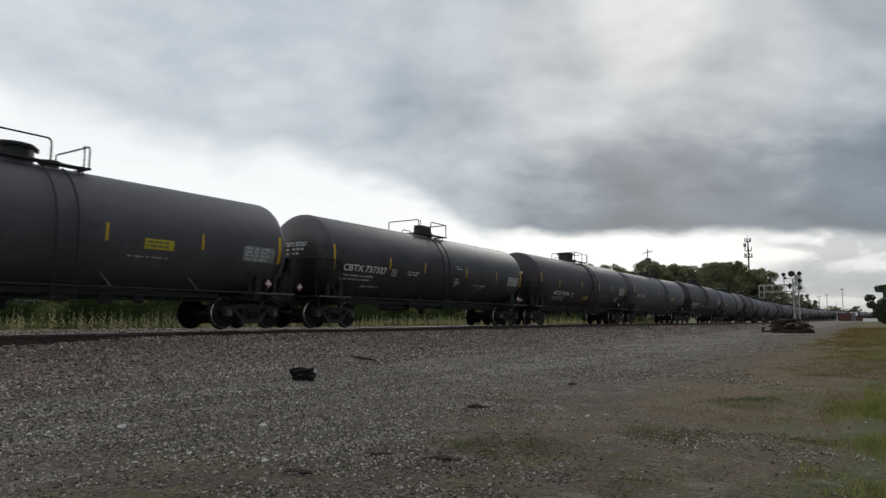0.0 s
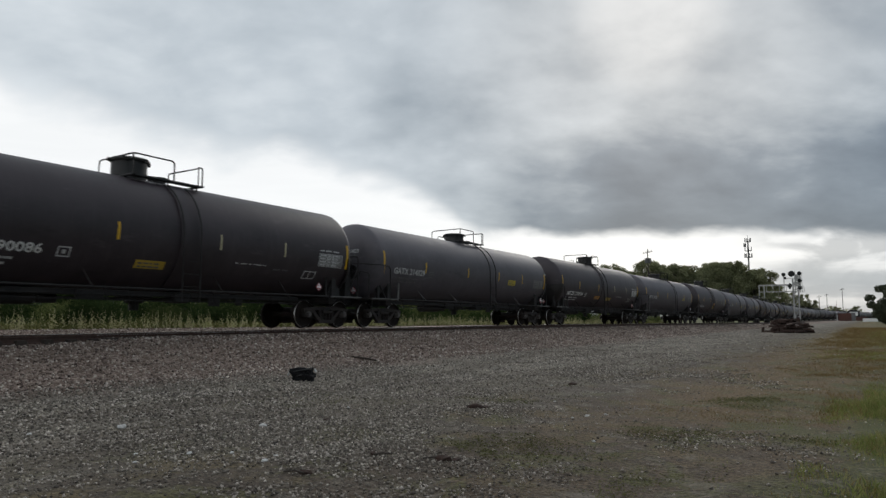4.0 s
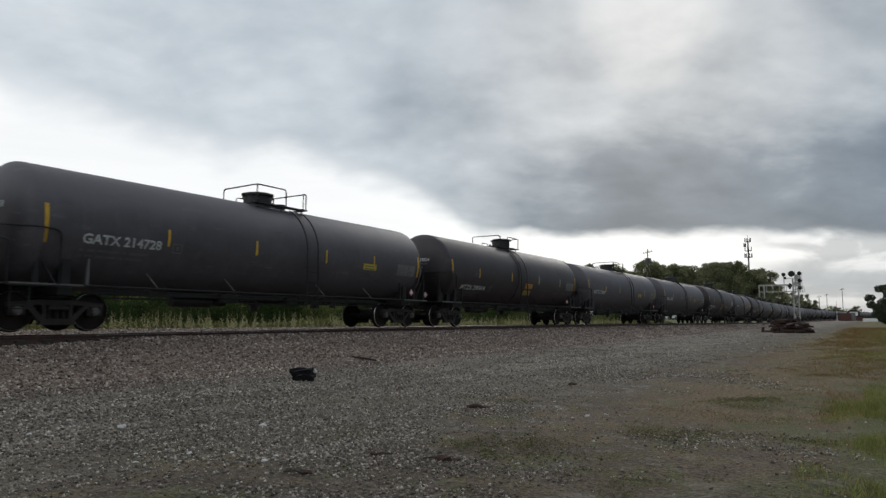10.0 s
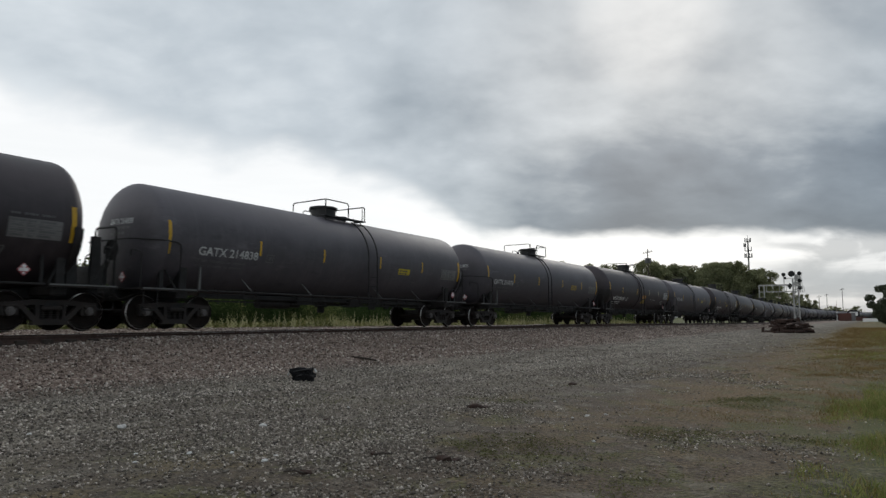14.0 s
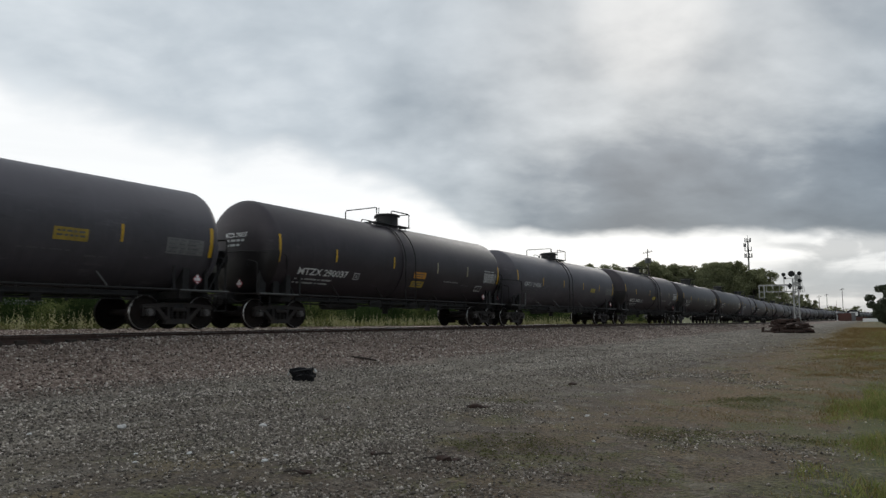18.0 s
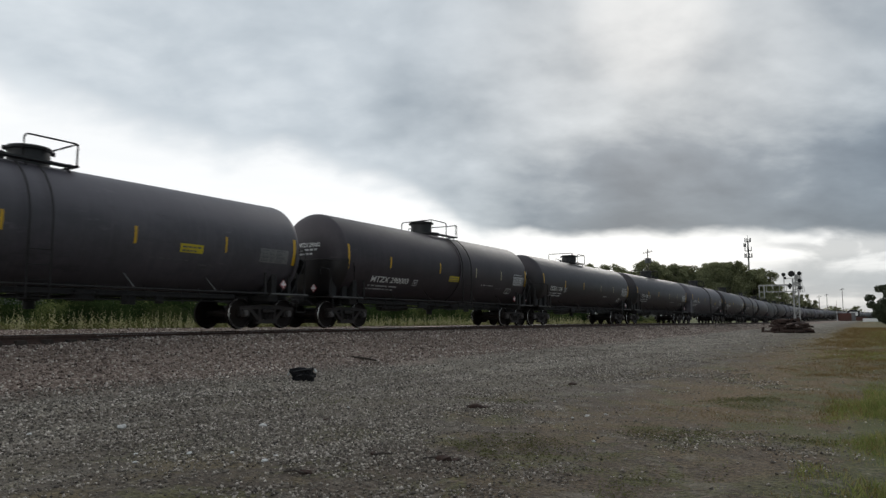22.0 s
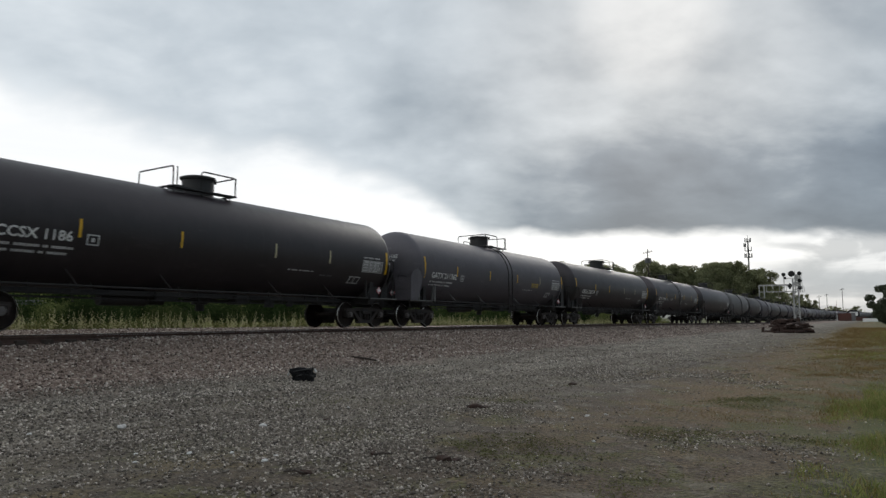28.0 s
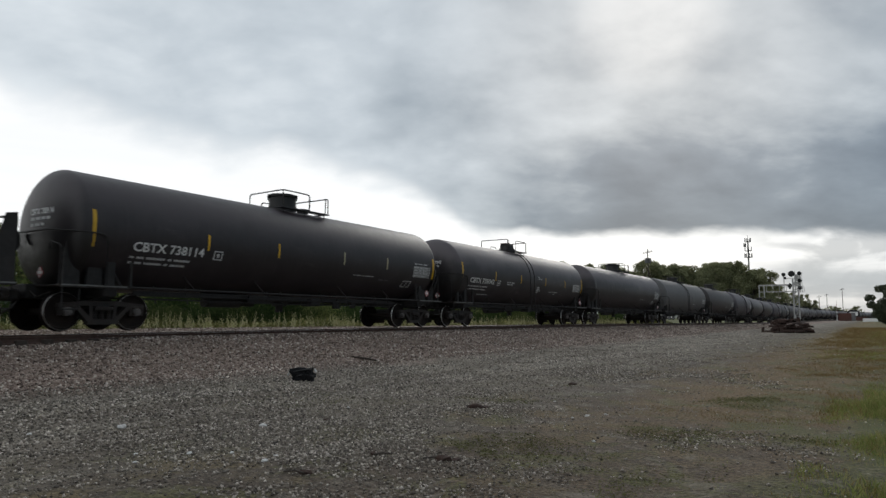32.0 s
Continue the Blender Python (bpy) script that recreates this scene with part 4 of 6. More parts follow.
    # side sill pipes
    for x in (-1.46, 1.46):
        part("side_rail", Shape().rod((x, -6.3, 1.055), (x, 6.3, 1.055), 0.028, 8), STEEL_DARK, car)
    for y in (-4.4, -1.9, 1.9, 4.4):
        part("rail_bracket", Shape().rod((1.44, y, 1.06), wrap(y - 0.12, -1.15, 0.0), 0.018, 6), GALVANISED if pale else TRUCK_STEEL, car)


def belly_parts(car, style):
    """Outlet, brake reservoir, levers and pipes below the tank."""
    s = Shape().rod((0, 0.1, 0.72), (0, 0.1, 1.02), 0.24, 18).rod((0, 0.1, 0.52), (0, 0.1, 0.72), 0.13, 14).box((0, 0.1, 0.9), (0.6, 0.8, 0.12), bevel=0.03)
    part("bottom_outlet", s, STEEL_DARK, car)
    y = -2.6 if style != "braced" else -3.4
    s = Shape().rod((0.35, y - 0.65, 0.80), (0.35, y + 0.65, 0.80), 0.17, 16).rod((0.35, y + 0.75, 0.78), (0.35, y + 1.2, 0.78), 0.11, 12).box((0.35, y, 0.98), (0.3, 1.2, 0.10))
    part("brake_reservoir", s, STEEL_DARK, car)
    s = Shape().pipe(bent([(0.5, y + 1.1, 0.82), (0.55, 1.2, 0.86), (0.55, 5.9, 0.86)], 0.1), 0.02, 6).pipe([(0.9, -6.0, 0.90), (0.9, 6.0, 0.90)], 0.018, 6)
    for q in (-5.2, -4.2, -3.7, -1.2, -0.6, 1.3, 2.1, 2.6, 3.7, 4.3, 5.1):
        s.rod((0.9, q, 0.74 + 0.06 * math.sin(q * 5)), (0.72, q, 1.25), 0.02, 5)
    s.pipe([(0.86, -5.6, 0.80), (0.86, 0.0, 0.76), (0.86, 5.6, 0.80)], 0.016, 6).pipe([(-0.4, -5.8, 0.84), (-0.4, 5.8, 0.84)], 0.03, 6)
    s.box((0.6, 1.0, 0.86), (0.5, 0.5, 0.26), bevel=0.04).box((0.8, -1.6, 0.90), (0.10, 0.7, 0.24), bevel=0.02)
    s.box((0.7, 2.2, 0.80), (0.05, 0.40, 0.28), bevel=0.01).box((0.7, 3.1, 0.82), (0.10, 0.25, 0.24), bevel=0.02)
    s.box((0.62, 0.0, 0.95), (0.06, 11.4, 0.15), bevel=0.01)
    part("brake_rigging", s, STEEL_DARK, car)
    s = Shape().lathe([(0.02, 0.0), (0.25, 0.0), (0.28, 0.03), (0.25, 0.06), (0.23, 0.03), (0.02, 0.02)], Matrix.Translation((0.95, 8.16, 2.02)) @ Matrix.Rotation(radians(90), 4, "X"), 18)
    for a in range(3):
        c, d = 0.24 * math.cos(a * 1.047), 0.24 * math.sin(a * 1.047)
        s.rod((0.95 - c, 8.13, 2.02 - d), (0.95 + c, 8.13, 2.02 + d), 0.014, 5)
    s.rod((0.95, 7.95, 2.02), (0.95, 8.14, 2.02), 0.03, 8).rod((0.95, 8.0, 1.08), (0.95, 8.0, 2.02), 0.03, 6)
    part("brake_wheel", s, STEEL_DARK, car, "spoked hand-brake wheel")


def placard(car, m):
    plate = part("placard", Shape().box((0, 0, 0), (0.012, 0.205, 0.205), Matrix.Rotation(radians(45), 4, "X")), PLACARD_RED, car, "red and white diamond hazard placard", at=m)
    part("panel", Shape().box((0.009, 0, 0.0), (0.004, 0.20, 0.075)).box((0.009, 0, 0.075), (0.004, 0.075, 0.075), Matrix.Rotation(radians(45), 4, "X")).box((0.009, 0, -0.082), (0.004, 0.045, 0.05)), PLACARD_WHITE, plate)


def bars(u, w, rows, height, gap, mat, car, name="fine_print"):
    """Lines of unreadable small print as plain bars; rows: lists of word lengths."""
    s = Shape()
    for i, row in enumerate(rows):
        y = u
        for length in row:
            k = max(1, round(length / 0.055))
            for j in range(k):
                s2 = patch(y + length * j / k, y + length * (j + 0.74) / k, w - i * gap - height, w - i * gap, 0.007)
                s.add(s2.v, s2.f)
            y += length + 0.07
    return tagged(part(name, s, mat, car), kind="stuff")


TANK_MESHES = {}
END_MARK = (-0.25, 0.30)  # across and above the axis, on the leading end


def tank_car(mark, at_u, at_w, paint, style, label, flip=False, panels=(), band=None, ladder=None, faded=False, top="bonnet", stripe2=3.40, stripe4=12.05, bright=True, shift=0.0, bonnet_shift=0.0, cut=0.0, mids=(6.2, 9.28), last=11.75):
    """One tank car; at_u, at_w: where its reporting mark stands, from the first axle and from the axis."""
    car = thing("tank_car", label, "tank car", "tank cars of the train")
    short = style == "braced" or top == "valves"
    cut = cut or (0.22 if short else 0.0)
    tank_size(style, cut)
    back = pose(0, -0.55 * cut, 0)
    rear = -cut
    key = (paint.name, R, HALF)
    if key not in TANK_MESHES:
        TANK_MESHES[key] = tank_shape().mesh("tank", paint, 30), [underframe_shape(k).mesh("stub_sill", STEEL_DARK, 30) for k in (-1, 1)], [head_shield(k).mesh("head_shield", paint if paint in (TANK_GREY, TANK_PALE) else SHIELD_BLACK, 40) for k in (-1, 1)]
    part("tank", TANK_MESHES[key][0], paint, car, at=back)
    for half in TANK_MESHES[key][1]:
        part("stub_sill", half, None, car)
    for shield in TANK_MESHES[key][2]:
        part("head_shield", shield, None, car, "steel shield over the lower half of the tank end", at=back)
    for k in (-1, 1):
        truck = part("truck", TRUCK_BOLSTER, None, car, at=pose(0, k * TRUCK_AT, 0))
        for e in (-1, 1):
            part("side_frame", SIDE_FRAME, None, truck, "cast steel side frame with coil springs", at=pose(e * (GAUGE / 2 + 0.20), 0, 0))
            part("wheelset", WHEELSET, None, truck, at=pose(0, e * AXLE, WHEEL))
    platform_parts(car, "tall_bonnet" if top == "bonnet" and style != "open" else top, flip, shift, bonnet_shift)
    end_parts(car, style, paint is TANK_GREY)
    belly_parts(car, style)
    if band:
        part("wrap_band", band_shape(band[0] - MID, band[1] - MID, -1.7, 1.75), paint, car, "raised steel wrap plate round the tank")
        ladder = band
    if ladder:
        ladder_parts(car, ladder[0] - MID, ladder[1] - MID, 1.6, 0.72, STEEL_DARK)
    # reflective strips along the side
    big, small = (YELLOW, PALE_STRIPE) if bright else (STENCIL_FAINT, STENCIL_FAINT)
    part("reflective_strip", patch((0.55 if style == "skirted" else 0.22) - MID, (0.64 if style == "skirted" else 0.315) - MID, -0.50, 0.40), big, car)
    part("reflective_strip", patch(14.85 + rear - MID, 14.96 + rear - MID, -0.52, 0.32), big, car)
    for u, m in ((stripe2, big), (mids[0], big), (mids[1], big if style in ("open", "skirted") else small), (stripe4 if style == "open" else last, big if style == "open" else small)):
        part("reflective_strip", patch(u - 0.034 - MID, u + 0.034 - MID, -0.31, 0.13), m, car)
    white = STENCIL_FADED if faded else STENCIL
    soft = STENCIL_FAINT if faded else STENCIL_FADED
    if mark:
        u0, u1 = at_u
        tagged(part("reporting_mark", lettering(mark, u0 - MID, u1 - MID, at_w, at_w + 0.25), white, car), kind="stuff")
        bars(u0 - 0.03 - MID, at_w - 0.13, [[0.12, 0.2, 0.55, 0.12, 0.5], [0.1, 0.2, 0.5, 0.12, 0.45]], 0.06, 0.15, soft, car)
        s = Shape()
        for a in (patch(u1 + 0.33 - MID, u1 + 0.36 - MID, at_w - 0.04, at_w + 0.22), patch(u1 + 0.60 - MID, u1 + 0.63 - MID, at_w - 0.04, at_w + 0.22), patch(u1 + 0.36 - MID, u1 + 0.60 - MID, at_w - 0.04, at_w - 0.01), patch(u1 + 0.36 - MID, u1 + 0.60 - MID, at_w + 0.19, at_w + 0.22), patch(u1 + 0.44 - MID, u1 + 0.52 - MID, at_w + 0.04, at_w + 0.14)):
            s.add(a.v, a.f)
        part("stencil_box", s, soft, car)
        # the same mark, small, on the leading dished end, with lines of fine print
        part("end_mark", head_lettering(mark, END_MARK[0], END_MARK[0] + 0.95, END_MARK[1], END_MARK[1] + 0.16), white, car, at=back)
        end = Shape()
        for i, words in enumerate(((0.16, 0.20, 0.14, 0.12), (0.14, 0.22, 0.12))):
            x = END_MARK[0] + 0.04
            for length in words:
                h = END_MARK[1] - 0.13 - 0.15 * i
                end.add([head_point(x + q * length, h + k * 0.07, lift) for lift in (0.008, 0.014) for k in (0, 1) for q in (0, 1)], [(4, 5, 7, 6), (0, 2, 3, 1), (0, 1, 5, 4), (2, 6, 7, 3), (0, 4, 6, 2), (1, 3, 7, 5)])
                x += length + 0.06
        tagged(part("end_print", end, soft, car, at=back), kind="stuff")
    for (u0, u1, w0, w1, m) in panels:
        part("warning_panel", patch(u0 - MID, u1 - MID, w0, w1, 0.007, 0.0), m, car, "worn yellow warning panel with unreadable print" if m is not ORANGE else "")
        s = Shape()
        rng = random.Random(int(u0 * 100))
        for i in range(2):
            w = w1 - 0.06 - i * 0.10
            y = u0 + 0.07
            while y < u1 - 0.18:
                k = rng.uniform(0.06, 0.16)
                q = patch(y - MID, y + k - MID, w - 0.045, w, 0.010)
                s.add(q.v, q.f)
                y += k + 0.04
        tagged(part("panel_print", s, STENCIL_FAINT, car), kind="stuff")
    board = part("test_panel", patch(13.50 + rear - MID, 14.66 + rear - MID, -0.50, -0.06, 0.006), BOARD_GREY, car, "grey test-date panel with rows of faint print")
    lines = Shape()
    for k in range(5):
        q = patch(13.50 + rear - MID, 14.66 + rear - MID, -0.50 + k * 0.1075, -0.49 + k * 0.1075, 0.009)
        lines.add(q.v, q.f)
    for u in (13.50, 13.92, 14.18, 14.65):
        q = patch(u + rear - MID, u + 0.012 + rear - MID, -0.50, -0.06, 0.009)
        lines.add(q.v, q.f)
    part("grid_line", lines, soft, board)
    bars(13.56 + rear - MID, -0.09, [[0.3, 0.16, 0.36], [0.26, 0.18, 0.3], [0.3, 0.16, 0.36], [0.28, 0.14, 0.3]], 0.05, 0.1075, soft, car, "test_print")
    if style != "open":
        tilt = Shape()
        for u0, u1, w0, w1 in ((12.95, 13.50, -0.98, -0.955), (12.95, 13.50, -0.725, -0.70)):
            q = patch(u0 + rear - MID, u1 + rear - MID, w0, w1, 0.008)
            tilt.add(q.v, q.f)
        for u in (12.95, 13.47, 13.20):
            q = patch(u + rear - MID, u + 0.03 + rear - MID, -0.98, -0.70, 0.008, 0.06)
            tilt.add(q.v, q.f)
        part("stencil_box", tilt, soft, car)
        bars(13.55 + rear - MID, 0.06, [[0.2, 0.3, 0.3]], 0.05, 0.08, soft, car)
    bars(9.9 - MID, -0.62, [[0.12, 0.25, 0.1, 0.3, 0.12]], 0.035, 0.08, soft, car)
    bars(11.4 - MID, -0.72, [[0.3, 0.25]], 0.05, 0.08, STENCIL_FAINT, car)
    if top == "valves":
        for u, w, rows in ((4.65, -0.30, [[0.16, 0.2, 0.3], [0.3, 0.28]]), (8.3, 0.16, [[0.14], [0.2, 0.2]]), (8.25, -0.40, [[0.3], [0.34], [0.26, 0.16], [0.2]]), (10.6, -0.62, [[0.2, 0.2], [0.16]]), (2.1, -1.05, [[0.3, 0.4, 0.2]])):
            bars(u - MID, w, rows, 0.055, 0.10, soft, car)
    if style == "skirted":
        for k in (-1,):
            skirt = part("skirt_plate", Shape().slab([(k * 8.0, 1.08), (k * 7.50, 1.08), (k * 7.20, 1.90), (k * 7.26, 2.2), (k * 7.5, 2.36), (k * 7.8, 2.25), (k * 8.0, 2.0)], 1.485, 1.508), paint, car, "tapered steel skirt plate at the tank end")
            part("end_plate", Shape().box((1.10, k * 7.99, 1.54), (0.77, 0.022, 0.92)), paint, skirt)
            part("skirt_post", Shape().box((1.47, k * 7.36, 1.30), (0.03, 0.05, 0.46)), GALVANISED, car)
            part("corner_edge", Shape().box((1.47, k * 6.22, 1.40), (0.03, 0.08, 0.68)), GALVANISED, car)
    placard(car, pose(1.43, 5.85 if style == "braced" else 6.95, 1.36))
    placard(car, pose(0.62, -8.06, 1.36, 0, 0, -90))
    return car


TRUCK_BOLSTER, SIDE_FRAME, WHEELSET = truck_bolster_mesh(), side_frame_mesh(), wheelset_mesh()

B_LABEL = "black tank car with raised wrap band and yellow panels"
G_LABEL = "dusty charcoal tank car with bright yellow reflective strips"
K_LABEL = "clean black tank car with plain sides and white lettering"
Y, O, P = DULL_YELLOW, ORANGE, PANEL_YELLOW
one = [(7.02, 7.85, -0.60, -0.36, P)]
two = [(7.62, 8.45, -0.60, -0.34, O), (7.60, 8.45, -1.00, -0.72, Y)]
split_two = [(5.82, 6.66, -0.92, -0.70, O), (8.0, 8.95, -0.96, -0.74, Y)]
CARS = {
    0: (G_LABEL, dict(mark="", at_u=(1.1, 3.2), at_w=-0.42, paint=TANK_GREY, style="open", panels=[(10.3, 11.15, -0.42, -0.15, P)], ladder=(8.0, 8.5))),
    1: ("dusty glossy black tank car with low open valves on top", dict(shift=0.3, mark="CBTX 737327", at_u=(0.78, 3.26), at_w=-0.50, paint=TANK_DUSTED, style="open", flip=True, top="valves", ladder=(7.03, 7.5), stripe2=3.45, mids=(5.82, 9.18))),
    2: (B_LABEL, dict(bonnet_shift=-0.35, mark="MTZX 290086", at_u=(2.22, 4.5), at_w=-0.82, paint=TANK_BLACK, style="braced", panels=[(6.8, 7.65, -1.02, -0.78, Y)], band=(7.95, 8.5), stripe2=2.75)),
    3: (G_LABEL, dict(mark="GATX 214829", at_u=(0.90, 3.02), at_w=-0.44, paint=TANK_GREY, style="open", stripe2=3.08, mids=(6.54, 9.50), stripe4=12.12, panels=[(10.55, 11.32, -0.46, -0.20, P)], ladder=(8.35, 8.9), faded=True)),
    4: (B_LABEL, dict(bonnet_shift=0.28, cut=0.46, mark="MTZX 290044", at_u=(1.22, 3.62), at_w=-0.76, paint=TANK_BLACK, style="braced", flip=True, panels=split_two, band=(6.78, 7.45), stripe2=2.9)),
    5: (G_LABEL, dict(mids=(6.40, 9.46), mark="GATX 214728", at_u=(1.12, 3.2), at_w=-0.44, paint=TANK_GREY, style="open", panels=[(11.45, 12.2, -0.40, -0.18, P)], ladder=(8.4, 8.9), faded=True)),
    6: (B_LABEL, dict(cut=0.50, bonnet_shift=0.28, mark="MTZX 290014", at_u=(1.22, 3.44), at_w=-0.92, paint=TANK_BLACK, style="braced", flip=True, panels=two, band=(6.75, 7.42), faded=True, stripe2=2.66, mids=(5.98, 9.22), last=12.10)),
    7: (G_LABEL, dict(mark="GATX 214838", at_u=(1.2, 3.32), at_w=-0.46, paint=TANK_GREY, style="open", panels=[(10.45, 11.2, -0.46, -0.23, P)], ladder=(8.4, 8.9), faded=True)),
    8: (G_LABEL, dict(shift=0.25, stripe2=3.02, mids=(5.98, 9.28), stripe4=12.25, mark="GATX 214876", at_u=(0.88, 2.94), at_w=-0.46, paint=TANK_GREY, style="open", flip=True, panels=[(10.6, 11.4, -0.40, -0.10, Y)], ladder=(6.92, 7.36), faded=True)),
    9: (B_LABEL, dict(bonnet_shift=0.28, mark="MTZX 290037", at_u=(1.22, 3.66), at_w=-0.84, paint=TANK_BLACK, style="braced", flip=True, panels=two, band=(6.76, 7.43), stripe2=2.9)),
    10: (G_LABEL, dict(mids=(6.30, 9.40), mark="GATX 214836", at_u=(1.05, 3.14), at_w=-0.42, paint=TANK_GREY, style="open", flip=True, stripe4=12.22, panels=[(10.72, 11.45, -0.42, -0.18, P)], ladder=(6.8, 7.3), faded=True)),
    11: (B_LABEL, dict(cut=0.44, shift=-0.35, bonnet_shift=-0.35, mark="MTZX 290003", at_u=(1.75, 4.1), at_w=-0.90, paint=TANK_BLACK, style="braced", panels=one, band=(7.82, 8.57), stripe2=2.72)),
    12: (K_LABEL, dict(mark="CCSX 1124", at_u=(1.2, 2.85), at_w=-0.52, paint=TANK_GLOSS, style="plated", flip=True, stripe2=3.28)),
    13: (K_LABEL, dict(mids=(5.90, 9.28), mark="CCSX 1186", at_u=(1.33, 3.0), at_w=-0.43, paint=TANK_GLOSS, style="plated", flip=True, stripe2=3.15)),
    14: (G_LABEL, dict(stripe2=3.15, mids=(6.18, 9.10), last=11.88, mark="GATX 211362", at_u=(1.12, 3.12), at_w=-0.46, paint=TANK_GREY, style="skirted", panels=[(10.87, 11.7, -0.48, -0.24, Y)], ladder=(7.84, 8.24), faded=False)),
    15: (K_LABEL, dict(mark="CBTX 738114", at_u=(1.32, 3.44), at_w=-0.52, paint=TANK_GLOSS, style="plated", stripe2=3.56)),
    16: ("dusty glossy black tank car with low open valves on top", dict(mark="CBTX 739042", at_u=(1.0, 3.3), at_w=-0.50, paint=TANK_DUSTED, style="open", flip=True, top="valves", ladder=(7.03, 7.5))),
    17: ("dusty black tank car with faded markings far back", dict(mark="", at_u=(1.3, 3.0), at_w=-0.45, paint=TANK_DUSTED, style="plated", bright=False)),
    18: ("pale dusty grey tank car far back in the train", dict(mark="", at_u=(1.3, 3.0), at_w=-0.45, paint=TANK_PALE, style="open", bright=False, ladder=(7.0, 7.5))),
    19: ("rusty black tank car far back in the train", dict(mark="", at_u=(1.3, 3.0), at_w=-0.45, paint=TANK_BROWN, style="plated", bright=False, flip=True)),
    20: ("charcoal tank car with faded markings far back in the train", dict(mark="", at_u=(1.3, 3.0), at_w=-0.45, paint=TANK_GREY, style="braced", bright=False, band=(7.8, 8.5))),
}
NUDGE = {1: 0.19, 2: 0.18, 3: -0.16, 4: -0.01, 5: -0.34, 6: -0.10, 7: -0.39, 8: 0.07, 9: 0.24, 10: 0.03, 11: 0.27, 12: 0.05, 13: -0.02, 14: -0.07, 15: -0.10}
TRAIN = 52
train = []
for n in range(TRAIN):
    if n in CARS:
        label, facts = CARS[n]
        car = tank_car(label=label, **facts)
    else:
        # far back in the train: the same three kinds again
        kind = (17, 20, 18, 19, 20, 17, 18, 20, 18, 19, 17)[n % 11]
        car = copy_thing(train[kind], Matrix())
        for o in list(car.children):
            if o.name.startswith(("reporting_mark", "end_mark", "end_print", "fine_print", "test_print", "panel_print")):
                bpy.data.objects.remove(o)
    train.append(car)


def car_place(n, t):
    first = -0.079 + CAR_PITCH * n + NUDGE.get(n, 0.0) - SPEED * t + SLOWING / 2 * t * t
    return first + MID


def car_pose(n, t):
    """A car stands with both its trucks on the rails."""
    y = car_place(n, t)
    (xa, fa), (xb, fb) = way(y - TRUCK_AT), way(y + TRUCK_AT)
    return pose(TRACK + (xa + xb) / 2, y, RAIL - (fa + fb) / 2, math.degrees((fa - fb) / (2 * TRUCK_AT)), 0, math.degrees((xa - xb) / (2 * TRUCK_AT)))


def motions():
    for n, car in enumerate(train):
        walk(car, [(t, car_pose(n, t)) for t in range(33)])
    # wheels roll without slipping; two frames of the film from row to row
    ticks = [k / 15 for k in range(481)]
    turns = [math.degrees((SPEED * t - SLOWING / 2 * t * t) / WHEEL) % 360 for t in ticks]
    for n, car in enumerate(train[:ROLLING]):
        for truck in car.children:
            if truck.name.startswith("truck"):
                for w in truck.children:
                    if w.name.startswith("wheelset"):
                        y = w.matrix_basis.translation.y
                        walk(w, [(t, pose(0, y, WHEEL, a + 37 * n)) for t, a in zip(ticks, turns)])


ROLLING = 21


# ---- plants ----
def leaf_cloud(rng, blobs, count, size, flat=0.75):
    """Small four-sided leaves spread through blobs (x, y, z, radius), denser towards the skin."""
    blobs = np.asarray(blobs, float)
    weight = blobs[:, 3] ** 2
    pick = rng.choice(len(blobs), count, p=weight / weight.sum())
    d = rng.normal(size=(count, 3))
    d /= np.linalg.norm(d, axis=1)[:, None]
    far = blobs[pick, 3] * rng.uniform(0.35, 1.30, count) ** 0.7
    c = blobs[pick, :3] + d * far[:, None] * np.array([1, 1, flat])
    turn = random_turns(count, rng)
    s = size * rng.uniform(0.6, 1.3, count)
    quad = np.array([[-0.5, 0, 0], [0, -0.32, 0.06], [0.55, 0, 0], [0, 0.32, 0.06]])
    v = np.einsum("nij,kj->nki", turn, quad) * s[:, None, None] + c[:, None, :]
    return v.reshape(-1, 3), np.arange(count * 4).reshape(-1, 4)


def crown_blobs(rng, height, spread, base):
    """An uneven crown: clumps on limbs at several heights, with gaps between."""
    out = []
    n = rng.integers(30, 38)
    for k in range(n):
        h = base + (height - base) * (k + 0.5) / n
        f = (h - base) / (height - base)
        reach = spread * (0.45 + 0.75 * math.sin(math.pi * min(1, f * 0.85 + 0.15))) * rng.uniform(0.25, 0.95)
        a = rng.uniform(0, 2 * math.pi)
        r = spread * rng.uniform(0.17, 0.34) * (1.15 - 0.5 * f)
        out.append((reach * math.cos(a), reach * math.sin(a), min(h, height - r * 0.7), r))
    return out


